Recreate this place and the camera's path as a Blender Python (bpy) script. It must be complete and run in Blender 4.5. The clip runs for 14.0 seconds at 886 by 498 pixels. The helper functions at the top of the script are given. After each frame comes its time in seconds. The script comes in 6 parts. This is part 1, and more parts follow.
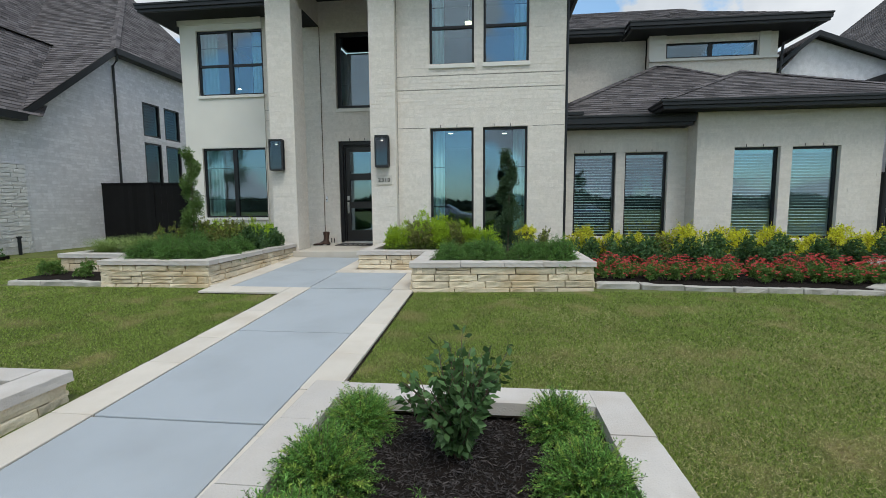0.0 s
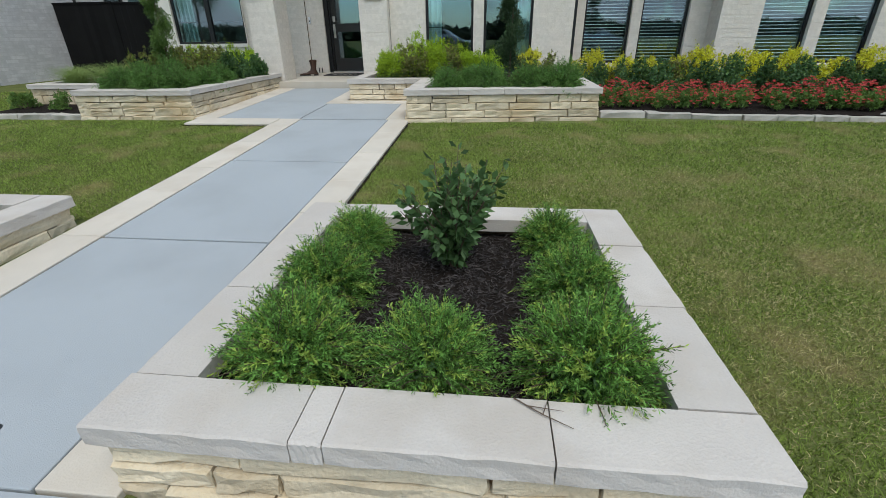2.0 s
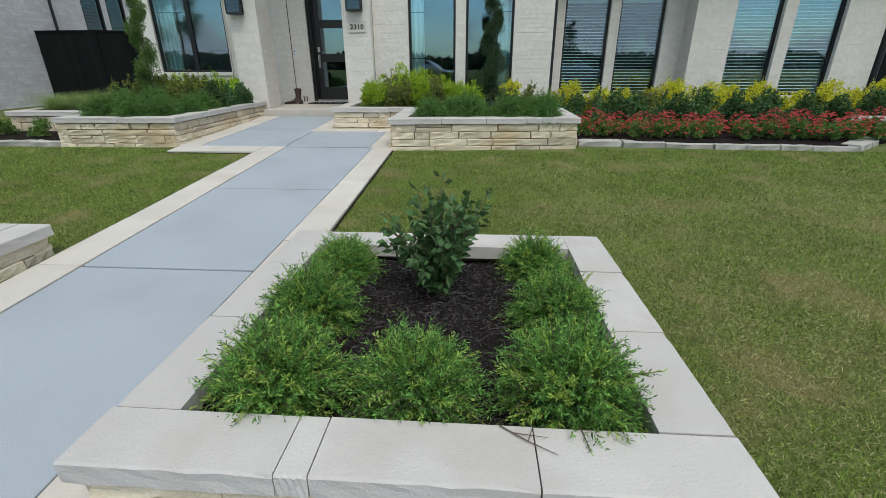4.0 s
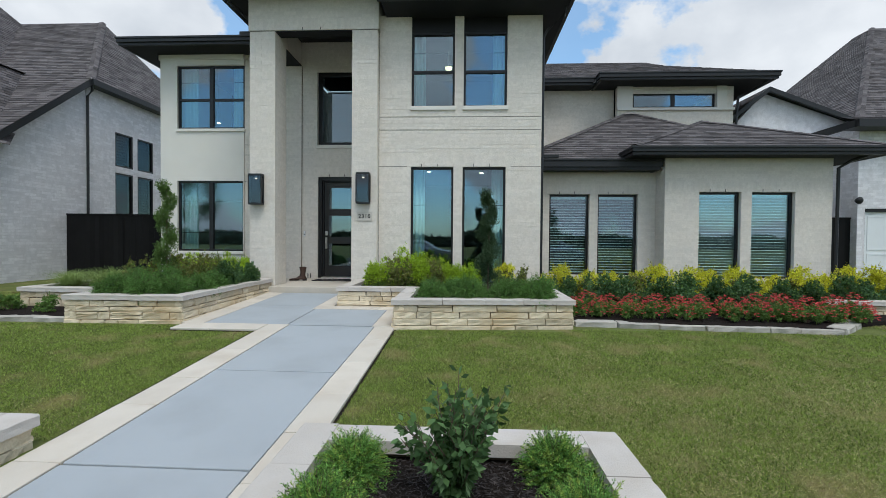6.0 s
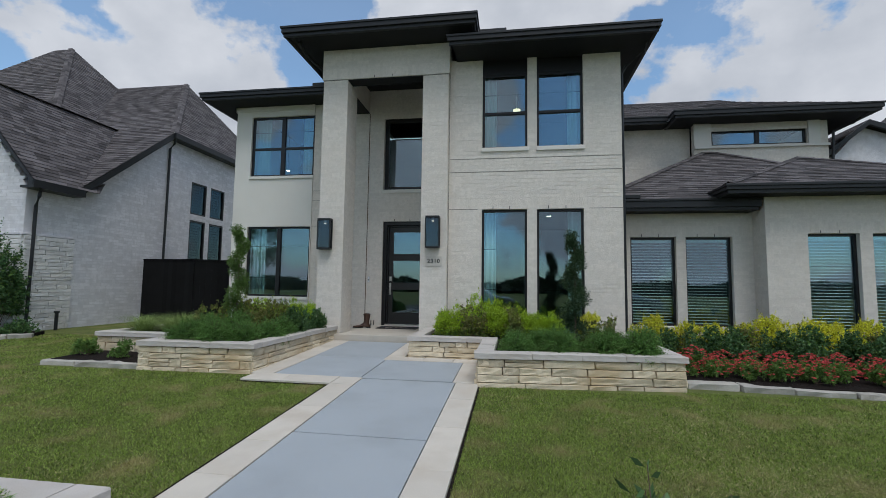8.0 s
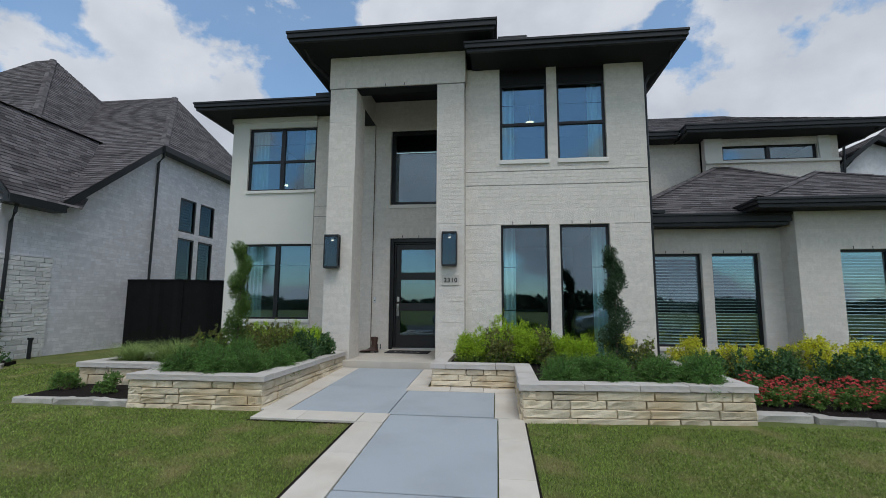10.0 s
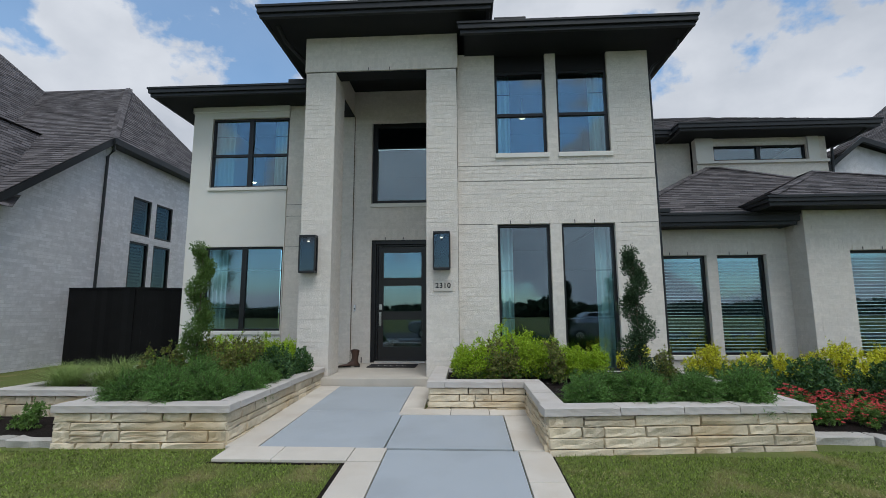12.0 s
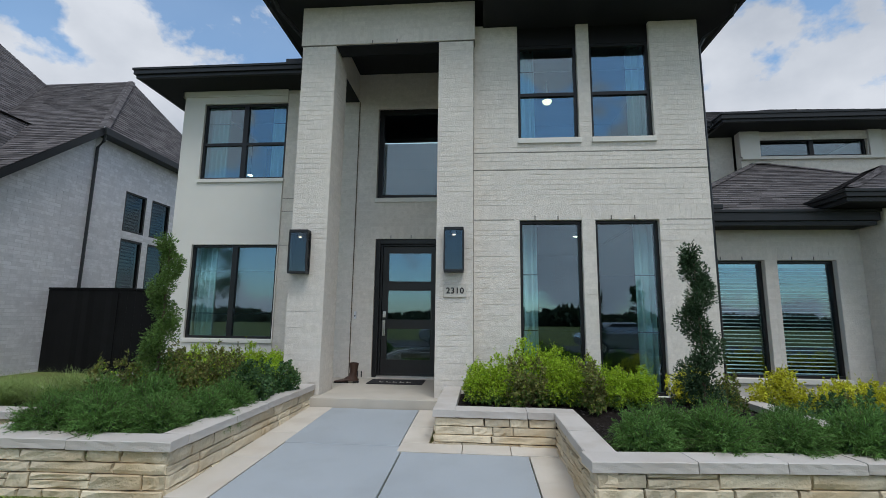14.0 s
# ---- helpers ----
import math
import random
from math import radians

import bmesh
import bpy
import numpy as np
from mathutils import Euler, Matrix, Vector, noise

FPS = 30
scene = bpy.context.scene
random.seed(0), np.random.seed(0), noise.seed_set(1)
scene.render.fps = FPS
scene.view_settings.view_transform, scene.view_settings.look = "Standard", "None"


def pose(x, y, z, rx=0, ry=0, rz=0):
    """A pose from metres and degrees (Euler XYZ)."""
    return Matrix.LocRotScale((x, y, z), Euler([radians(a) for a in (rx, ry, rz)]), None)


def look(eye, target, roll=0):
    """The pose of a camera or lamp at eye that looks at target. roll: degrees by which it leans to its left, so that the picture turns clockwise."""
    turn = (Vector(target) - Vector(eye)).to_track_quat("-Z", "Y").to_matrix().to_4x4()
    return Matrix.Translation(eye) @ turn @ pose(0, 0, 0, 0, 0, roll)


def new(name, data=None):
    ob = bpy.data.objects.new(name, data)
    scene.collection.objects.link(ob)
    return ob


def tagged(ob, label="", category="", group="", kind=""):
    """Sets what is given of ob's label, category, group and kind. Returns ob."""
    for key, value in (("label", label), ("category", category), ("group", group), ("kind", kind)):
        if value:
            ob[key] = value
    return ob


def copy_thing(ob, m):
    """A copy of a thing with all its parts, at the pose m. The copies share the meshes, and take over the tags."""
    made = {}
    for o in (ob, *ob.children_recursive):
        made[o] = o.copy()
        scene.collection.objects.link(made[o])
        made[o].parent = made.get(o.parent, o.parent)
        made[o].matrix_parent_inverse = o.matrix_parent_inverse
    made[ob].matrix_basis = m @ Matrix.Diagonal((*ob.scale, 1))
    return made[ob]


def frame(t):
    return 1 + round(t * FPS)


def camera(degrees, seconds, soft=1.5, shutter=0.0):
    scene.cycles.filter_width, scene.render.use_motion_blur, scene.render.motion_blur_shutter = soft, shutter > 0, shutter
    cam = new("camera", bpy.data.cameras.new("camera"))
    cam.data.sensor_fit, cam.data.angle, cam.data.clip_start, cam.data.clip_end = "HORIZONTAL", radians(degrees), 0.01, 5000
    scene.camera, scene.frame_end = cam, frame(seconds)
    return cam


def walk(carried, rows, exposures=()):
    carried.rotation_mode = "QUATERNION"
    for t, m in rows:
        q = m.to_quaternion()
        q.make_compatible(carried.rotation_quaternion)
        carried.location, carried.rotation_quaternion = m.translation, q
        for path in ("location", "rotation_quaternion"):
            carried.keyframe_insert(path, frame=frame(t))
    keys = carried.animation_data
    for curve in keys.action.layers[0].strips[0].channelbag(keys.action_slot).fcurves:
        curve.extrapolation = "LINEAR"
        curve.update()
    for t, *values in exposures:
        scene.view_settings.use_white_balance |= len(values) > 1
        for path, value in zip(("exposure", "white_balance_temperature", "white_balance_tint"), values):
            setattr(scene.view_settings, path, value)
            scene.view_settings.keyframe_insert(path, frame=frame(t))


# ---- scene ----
# the camera and its walk: seconds, eye, point looked at, lean
cam = camera(89.2, 14.0, soft=0.65)
ROWS = [
    (0.0, (1.419, 0.612, 1.181), (1.198, 2.59, 0.985), -0.4),
    (0.5, (1.417, 0.614, 1.152), (1.187, 2.57, 0.8), -0.6),
    (1.0, (1.426, 0.618, 1.121), (1.198, 2.534, 0.593), -0.7),
    (1.5, (1.429, 0.627, 1.082), (1.214, 2.485, 0.375), -0.8),
    (2.0, (1.428, 0.628, 1.046), (1.229, 2.421, 0.18), -0.8),
    (2.2, (1.432, 0.630, 1.029), (1.24, 2.394, 0.101), -0.85),
    (3.2, (1.432, 0.612, 1.030), (1.275, 2.40, 0.13), -0.5),
    (4.3, (1.424, 0.593, 1.097), (1.303, 2.473, 0.423), -0.1),
    (4.5, (1.422, 0.586, 1.111), (1.308, 2.491, 0.515), 0.0),
    (5.0, (1.39, 0.57, 1.168), (1.299, 2.533, 0.799), 0.4),
    (5.5, (1.344, 0.556, 1.204), (1.263, 2.548, 1.04), 0.6),
    (6.0, (1.29, 0.554, 1.213), (1.189, 2.552, 1.174), 0.5),
    (6.5, (1.186, 0.624, 1.202), (1.034, 2.618, 1.247), 0.5),
    (7.0, (1.05, 0.752, 1.211), (0.825, 2.737, 1.316), 0.5),
    (7.5, (0.902, 0.909, 1.223), (0.626, 2.885, 1.362), 0.6),
    (8.0, (0.747, 1.023, 1.208), (0.439, 2.993, 1.372), 0.8),
    (8.2, (0.690, 1.055, 1.206), (0.373, 3.024, 1.374), 0.78),
    (9.3, (0.290, 1.325, 1.228), (0.01, 3.303, 1.445), 0.55),
    (10.5, (-0.106, 1.676, 1.258), (-0.303, 3.649, 1.519), 0.2),
    (11.0, (-0.248, 1.866, 1.26), (-0.396, 3.842, 1.533), 0.0),
    (11.5, (-0.365, 2.072, 1.282), (-0.478, 4.05, 1.56), -0.2),
    (12.0, (-0.409, 2.329, 1.284), (-0.512, 4.308, 1.556), -0.3),
    (12.5, (-0.407, 2.628, 1.322), (-0.519, 4.609, 1.575), -0.1),
    (13.0, (-0.417, 2.889, 1.336), (-0.542, 4.87, 1.577), 0.1),
    (13.5, (-0.442, 3.163, 1.324), (-0.582, 5.141, 1.583), 0.4),
    (14.0, (-0.45, 3.417, 1.318), (-0.613, 5.387, 1.62), 0.7),
]
walk(cam, [(t, look(eye, target, roll)) for t, eye, target, roll in ROWS], [(0.0, 0.15, 6250, 7.5), (6.5, 0.16, 6120, 8), (8.0, -0.24, 6060, 10.5), (10.5, -0.17, 6050, 10), (14.0, -0.09, 6050, 10)])

# ---- light ----
world = bpy.data.worlds.new("sky")
scene.world = world
world.use_nodes = True
wn, wl = world.node_tree.nodes, world.node_tree.links
wn.clear()
SUN_ELEVATION, SUN_ROTATION = 62.0, 155.0
sky = wn.new("ShaderNodeTexSky")
sky.sky_type, sky.sun_disc = "NISHITA", False
sky.sun_elevation, sky.sun_rotation = radians(SUN_ELEVATION), radians(SUN_ROTATION)
sky.air_density, sky.dust_density, sky.ozone_density = 1.0, 0.8, 0.4
coord = wn.new("ShaderNodeTexCoord")
# fair-weather cumulus over the whole sky
deck = wn.new("ShaderNodeMapping")
deck.inputs["Location"].default_value, deck.inputs["Scale"].default_value = (1.30, 0.72, 0.42), (1.0, 1.0, 1.35)
# the cloud field is the same before and behind the house
split = wn.new("ShaderNodeSeparateXYZ"); fold = wn.new("ShaderNodeMath"); fold.operation = "ABSOLUTE"; join = wn.new("ShaderNodeCombineXYZ")
wl.new(coord.outputs["Generated"], split.inputs[0]); wl.new(split.outputs["Y"], fold.inputs[0])
wl.new(split.outputs["X"], join.inputs["X"]); wl.new(fold.outputs[0], join.inputs["Y"]); wl.new(split.outputs["Z"], join.inputs["Z"])
wl.new(join.outputs[0], deck.inputs["Vector"])
puff = wn.new("ShaderNodeTexNoise")
puff.inputs["Scale"].default_value, puff.inputs["Detail"].default_value = 3.1, 10.0
puff.inputs["Roughness"].default_value, puff.inputs["Distortion"].default_value = 0.55, 0.0
wl.new(deck.outputs[0], puff.inputs["Vector"])
edge = wn.new("ShaderNodeValToRGB")
edge.color_ramp.elements[0].position, edge.color_ramp.elements[1].position = 0.455, 0.495
edge.color_ramp.elements[0].color = (0.16, 0.16, 0.16, 1)
wl.new(puff.outputs["Fac"], edge.inputs[0])
shade = wn.new("ShaderNodeTexNoise"); shade.inputs["Scale"].default_value = 5.0; shade.inputs["Detail"].default_value = 6.0
wl.new(deck.outputs[0], shade.inputs["Vector"])
tone = wn.new("ShaderNodeValToRGB")
tone.color_ramp.elements[0].position, tone.color_ramp.elements[0].color = 0.3, (4.0, 4.2, 4.5, 1)
tone.color_ramp.elements[1].position, tone.color_ramp.elements[1].color = 0.65, (6.0, 6.05, 6.15, 1)
wl.new(shade.outputs["Fac"], tone.inputs[0])
clouds = wn.new("ShaderNodeMix"); clouds.data_type = "RGBA"
wl.new(edge.outputs[0], clouds.inputs["Factor"])
clear = wn.new("ShaderNodeVectorMath"); clear.operation = "MULTIPLY"; clear.inputs[1].default_value = (1.12, 1.45, 1.5)
wl.new(sky.outputs[0], clear.inputs[0]); wl.new(clear.outputs[0], clouds.inputs["A"]); wl.new(tone.outputs[0], clouds.inputs["B"])
back = wn.new("ShaderNodeBackground"); back.inputs["Strength"].default_value = 0.13
wl.new(clouds.outputs["Result"], back.inputs[0])
wout = wn.new("ShaderNodeOutputWorld")
wl.new(back.outputs[0], wout.inputs[0])

sun = new("sun", bpy.data.lights.new("sun", "SUN"))
sun.data.energy, sun.data.angle, sun.data.color = 1.9, radians(30), (1.0, 0.95, 0.87)
# the sky texture's rotation runs clockwise from +y
az = radians(SUN_ROTATION)
sun_from = Vector((math.sin(az) * math.cos(radians(SUN_ELEVATION)), math.cos(az) * math.cos(radians(SUN_ELEVATION)), math.sin(radians(SUN_ELEVATION))))
sun.matrix_world = look(sun_from * 30, (0, 0, 0))


# ---- materials ----
def mat(name, colour, rough=0.7, metal=0.0, spread=0.12, scale=8.0, bump=0.15, fine=120.0, island=0.0, obrand=0.0, spec=0.5, stain=None, stain_scale=0.8, stain_from=0.48, stain_to=0.68, translucent=0.0):
    """A procedural surface: base colour varied by two noises, by island and by object, with fine relief."""
    m = bpy.data.materials.new(name)
    m.use_nodes = True
    n, l = m.node_tree.nodes, m.node_tree.links
    b = n["Principled BSDF"]
    b.inputs["Roughness"].default_value, b.inputs["Metallic"].default_value = rough, metal
    b.inputs["Specular IOR Level"].default_value = spec
    tc = n.new("ShaderNodeTexCoord")
    geo = n.new("ShaderNodeNewGeometry")
    def noise_at(s, d=5.0):
        t = n.new("ShaderNodeTexNoise")
        t.inputs["Scale"].default_value, t.inputs["Detail"].default_value = s, d
        l.new(geo.outputs["Position"], t.inputs["Vector"])
        return t
    big, small = noise_at(scale), noise_at(fine, 3.0)
    hsv = n.new("ShaderNodeHueSaturation")
    hsv.inputs["Color"].default_value = (*colour, 1)
    total = None
    def plus(sock, amount):
        nonlocal total
        mr = n.new("ShaderNodeMath"); mr.operation = "MULTIPLY_ADD"
        mr.inputs[1].default_value, mr.inputs[2].default_value = amount * 2, -amount
        l.new(sock, mr.inputs[0])
        if total is None:
            total = mr.outputs[0]
        else:
            ad = n.new("ShaderNodeMath")
            l.new(total, ad.inputs[0]); l.new(mr.outputs[0], ad.inputs[1])
            total = ad.outputs[0]
    plus(big.outputs["Fac"], spread * 1.6)
    plus(small.outputs["Fac"], spread)
    if island:
        plus(geo.outputs["Random Per Island"], island)
    if obrand:
        oi = n.new("ShaderNodeObjectInfo")
        plus(oi.outputs["Random"], obrand)
    one = n.new("ShaderNodeMath"); one.inputs[1].default_value = 1.0
    l.new(total, one.inputs[0]); l.new(one.outputs[0], hsv.inputs["Value"])
    colour_out = hsv.outputs[0]
    if stain:
        st = noise_at(stain_scale, 6.0)
        rp = n.new("ShaderNodeValToRGB")
        rp.color_ramp.elements[0].position, rp.color_ramp.elements[1].position = stain_from, stain_to
        l.new(st.outputs["Fac"], rp.inputs[0])
        mx = n.new("ShaderNodeMix"); mx.data_type = "RGBA"
        mx.inputs["B"].default_value = (*stain, 1)
        l.new(rp.outputs[0], mx.inputs["Factor"]); l.new(colour_out, mx.inputs["A"])
        colour_out = mx.outputs["Result"]
    l.new(colour_out, b.inputs["Base Color"])
    if bump:
        bp = n.new("ShaderNodeBump")
        bp.inputs["Strength"].default_value, bp.inputs["Distance"].default_value = bump, 0.01
        l.new(small.outputs["Fac"], bp.inputs["Height"])
        l.new(bp.outputs[0], b.inputs["Normal"])
    if translucent:
        tr = n.new("ShaderNodeBsdfTranslucent")
        l.new(colour_out, tr.inputs["Color"])
        ms = n.new("ShaderNodeMixShader"); ms.inputs[0].default_value = translucent
        l.new(b.outputs[0], ms.inputs[1]); l.new(tr.outputs[0], ms.inputs[2])
        l.new(ms.outputs[0], n["Material Output"].inputs["Surface"])
    return m


def glass_mat(name, reflect, tint):
    m = bpy.data.materials.new(name)
    m.use_nodes = True
    n, l = m.node_tree.nodes, m.node_tree.links
    n.remove(n["Principled BSDF"])
    gl = n.new("ShaderNodeBsdfGlossy"); gl.inputs["Roughness"].default_value = 0.0
    gl.inputs["Color"].default_value = (0.76, 0.88, 1.0, 1)
    tr = n.new("ShaderNodeBsdfTransparent"); tr.inputs["Color"].default_value = (*tint, 1)
    ms = n.new("ShaderNodeMixShader"); ms.inputs[0].default_value = reflect
    l.new(tr.outputs[0], ms.inputs[1]); l.new(gl.outputs[0], ms.inputs[2])
    l.new(ms.outputs[0], n["Material Output"].inputs["Surface"])
    return m


def glow(name, colour, strength):
    m = bpy.data.materials.new(name)
    m.use_nodes = True
    b = m.node_tree.nodes["Principled BSDF"]
    b.inputs["Base Color"].default_value = (*colour, 1)
    b.inputs["Emission Color"].default_value, b.inputs["Emission Strength"].default_value = (*colour, 1), strength
    return m


BRICK = mat("painted_brick", (0.665, 0.615, 0.55), 0.8, island=0.05, obrand=0.05, spread=0.08, scale=22, bump=0.6, fine=55, stain=(0.625, 0.577, 0.508), stain_scale=13.0)
MORTAR = mat("painted_mortar", (0.675, 0.628, 0.565), 0.85, spread=0.08, scale=7, bump=0.4, fine=60)
STUCCO = mat("smooth_stucco", (0.69, 0.665, 0.61), 0.8, spread=0.03, scale=2, bump=0.2, fine=200)
TRIM = mat("black_trim", (0.019, 0.020, 0.022), 0.42, spread=0.1, scale=5, bump=0.05, spec=0.3)
SOFFIT = mat("dark_soffit", (0.021, 0.022, 0.024), 0.6, spread=0.1, scale=4, bump=0.05, spec=0.1)
FRAME = mat("dark_bronze_frame", (0.012, 0.012, 0.013), 0.35, spread=0.08, bump=0.03, spec=0.35)
DOORWOOD = mat("black_painted_door", (0.012, 0.011, 0.011), 0.4, spread=0.2, scale=6, bump=0.05)
SHINGLE = mat("asphalt_shingle", (0.108, 0.098, 0.100), 0.95, island=0.42, spread=0.25, scale=2.5, bump=0.6, fine=220, spec=0.2)
CONCRETE = mat("pale_grey_concrete", (0.355, 0.383, 0.408), 0.8, spread=0.035, scale=1.6, bump=0.25, fine=260, stain=(0.322, 0.346, 0.366), stain_scale=1.4)
LIME = mat("cream_limestone_paving", (0.575, 0.525, 0.455), 0.8, obrand=0.06, spread=0.06, scale=4, bump=0.25, fine=130, stain=(0.52, 0.46, 0.385), stain_scale=2.2)
CAPSTONE = mat("sawn_limestone_cap", (0.510, 0.472, 0.435), 0.85, obrand=0.06, spread=0.07, scale=5, bump=0.35, fine=110, stain=(0.47, 0.425, 0.38), stain_scale=3.5)
STONE = mat("chopped_limestone", (0.60, 0.515, 0.375), 0.9, obrand=0.24, spread=0.15, scale=9, bump=0.9, fine=55, stain=(0.54, 0.42, 0.26), stain_scale=1.9)
JOINT = mat("stone_joint", (0.13, 0.095, 0.06), 0.95, spread=0.2)
EDGING = mat("grey_chopped_edging_stone", (0.40, 0.375, 0.335), 0.9, obrand=0.12, spread=0.14, scale=7, bump=0.8, fine=60)
MULCH = mat("dark_mulch", (0.018, 0.014, 0.012), 0.95, spread=0.5, scale=25, bump=1.0, fine=140, spec=0.1)
CHIP = mat("mulch_chip", (0.052, 0.044, 0.042), 0.9, island=0.7, spread=0.2, bump=0.3)
LAWN = mat("lawn_thatch", (0.130, 0.152, 0.048), 0.95, spread=0.30, scale=1.6, bump=1.0, fine=150, stain=(0.25, 0.20, 0.10), stain_scale=2.1, stain_from=0.56, stain_to=0.76, spec=0.1)
BLADE = mat("grass_blade", (0.208, 0.280, 0.058), 0.75, island=0.62, spread=0.22, scale=2.6, bump=0.0, stain=(0.40, 0.34, 0.16), stain_scale=2.1, stain_from=0.50, stain_to=0.80, translucent=0.25, spec=0.15)
STRAW = mat("dry_grass_blade", (0.47, 0.42, 0.21), 0.8, island=0.35, spread=0.1, bump=0.0, translucent=0.2, spec=0.1)
VENEER = mat("pale_ledge_stone", (0.66, 0.64, 0.625), 0.9, obrand=0.14, spread=0.12, scale=8, bump=0.8, fine=55)
ASPHALT = mat("asphalt", (0.05, 0.05, 0.05), 0.9, spread=0.2, scale=3, bump=0.4)
PALEBRICK = mat("white_painted_brick", (0.70, 0.685, 0.71), 0.85, island=0.09, spread=0.10, scale=9.0, bump=0.7, fine=30, stain=(0.61, 0.595, 0.615), stain_scale=6.0)
PALEMORTAR = mat("pale_brick_mortar", (0.62, 0.60, 0.62), 0.9, spread=0.12, scale=5)
FENCE = mat("black_stained_fence", (0.008, 0.008, 0.0085), 0.65, obrand=0.25, spread=0.2, scale=4, bump=0.2, spec=0.12)
GLASS = glass_mat("window_glass", 0.13, (0.80, 0.94, 0.96))
GLASS_SHADE = glass_mat("shaded_window_glass", 0.05, (0.45, 0.52, 0.50))
GLASS_DARK = glass_mat("lantern_glass", 0.06, (0.52, 0.53, 0.55))
CURTAIN = mat("pale_curtain", (0.62, 0.74, 0.72), 0.9, spread=0.05, bump=0.1, translucent=0.35)
BLIND = mat("white_blind_slat", (0.86, 0.88, 0.87), 0.6, spread=0.02, bump=0.0)
# near-black colour carries the gloom of unlit rooms, not a paint shade
DIM_ROOM = mat("dim_room", (0.045, 0.05, 0.06), 0.9, spread=0.04, bump=0.0)
# one dark grey for the sealant and the shadow in its groove
SEALANT_SHADE = mat("grey_sealant_shadow", (0.20, 0.185, 0.16), 0.9, spread=0.2)
SHUTTER = mat("pale_shutter", (0.20, 0.225, 0.22), 0.7, spread=0.05, bump=0.0)
CHROME = mat("brushed_nickel", (0.62, 0.60, 0.57), 0.3, 1.0, spread=0.05, bump=0.05)
LEATHER = mat("brown_leather", (0.060, 0.030, 0.020), 0.45, spread=0.3, scale=18, bump=0.3)
MAT_RUBBER = mat("dark_doormat", (0.018, 0.017, 0.019), 0.95, spread=0.3, bump=0.8)
WHITE = mat("white_paint", (0.72, 0.74, 0.76), 0.5, spread=0.02, bump=0.0)
PLAQUE = mat("cast_stone_plaque", (0.55, 0.51, 0.45), 0.85, spread=0.06, bump=0.3)
INK = mat("black_numeral", (0.012, 0.012, 0.012), 0.5, bump=0)
PORCH = mat("beige_porch_concrete", (0.50, 0.455, 0.39), 0.8, spread=0.06, scale=3, bump=0.25, stain=(0.43, 0.39, 0.33), stain_scale=1.6)
BARK = mat("shrub_bark", (0.12, 0.085, 0.06), 0.9, spread=0.3, scale=30, bump=0.5)
NEEDLE = mat("needle_foliage", (0.150, 0.305, 0.062), 0.6, island=0.75, obrand=0.10, spread=0.10, bump=0, translucent=0.3, spec=0.3)
NEEDLE_TIP = mat("new_needle_foliage", (0.33, 0.46, 0.085), 0.6, island=0.35, spread=0.10, bump=0, translucent=0.3, spec=0.3)
ROSEMARY = mat("rosemary_foliage", (0.118, 0.228, 0.056), 0.65, island=0.45, obrand=0.15, spread=0.1, bump=0, translucent=0.25, spec=0.12)
BROADLEAF = mat("broad_leaf", (0.085, 0.155, 0.055), 0.45, island=0.45, spread=0.1, bump=0, translucent=0.2, spec=0.2)
LIMELEAF = mat("lime_leaf", (0.37, 0.52, 0.036), 0.5, island=0.40, obrand=0.12, spread=0.15, bump=0, translucent=0.3, spec=0.2)
GOLDLEAF = mat("golden_leaf", (0.64, 0.63, 0.05), 0.5, island=0.40, obrand=0.15, spread=0.15, bump=0, translucent=0.3, spec=0.2)
DULLLEAF = mat("bronze_green_leaf", (0.18, 0.18, 0.055), 0.55, island=0.45, obrand=0.15, spread=0.15, bump=0, translucent=0.2, spec=0.2)
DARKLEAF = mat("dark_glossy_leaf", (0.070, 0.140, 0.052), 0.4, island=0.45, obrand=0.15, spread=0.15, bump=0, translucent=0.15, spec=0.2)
FLOWERLEAF = mat("flower_plant_leaf", (0.125, 0.215, 0.050), 0.5, island=0.4, obrand=0.15, spread=0.15, bump=0, translucent=0.25, spec=0.2)
PETAL = mat("red_petal", (0.60, 0.085, 0.080), 0.6, island=0.45, spread=0.1, bump=0, translucent=0.3)
TOPIARY = mat("spiral_topiary_leaf", (0.050, 0.088, 0.040), 0.55, island=0.5, spread=0.15, bump=0, translucent=0.12, spec=0.2)
TUFT = mat("feathery_grass", (0.22, 0.30, 0.085), 0.7, island=0.35, spread=0.12, bump=0, translucent=0.3)
WOODS = mat("distant_foliage", (0.045, 0.065, 0.028), 0.95, island=0.4, spread=0.3, scale=0.6, bump=0.6, fine=4)
WARM = glow("warm_lamp", (1.0, 0.80, 0.50), 9.0)
BOWL = glow("pendant_bowl_glass", (1.0, 0.74, 0.42), 2.2)
CARPAINT = mat("silver_car_paint", (0.42, 0.44, 0.46), 0.25, 0.6, spread=0.02, bump=0)
TYRE = mat("tyre_rubber", (0.02, 0.02, 0.02), 0.85, bump=0.1)


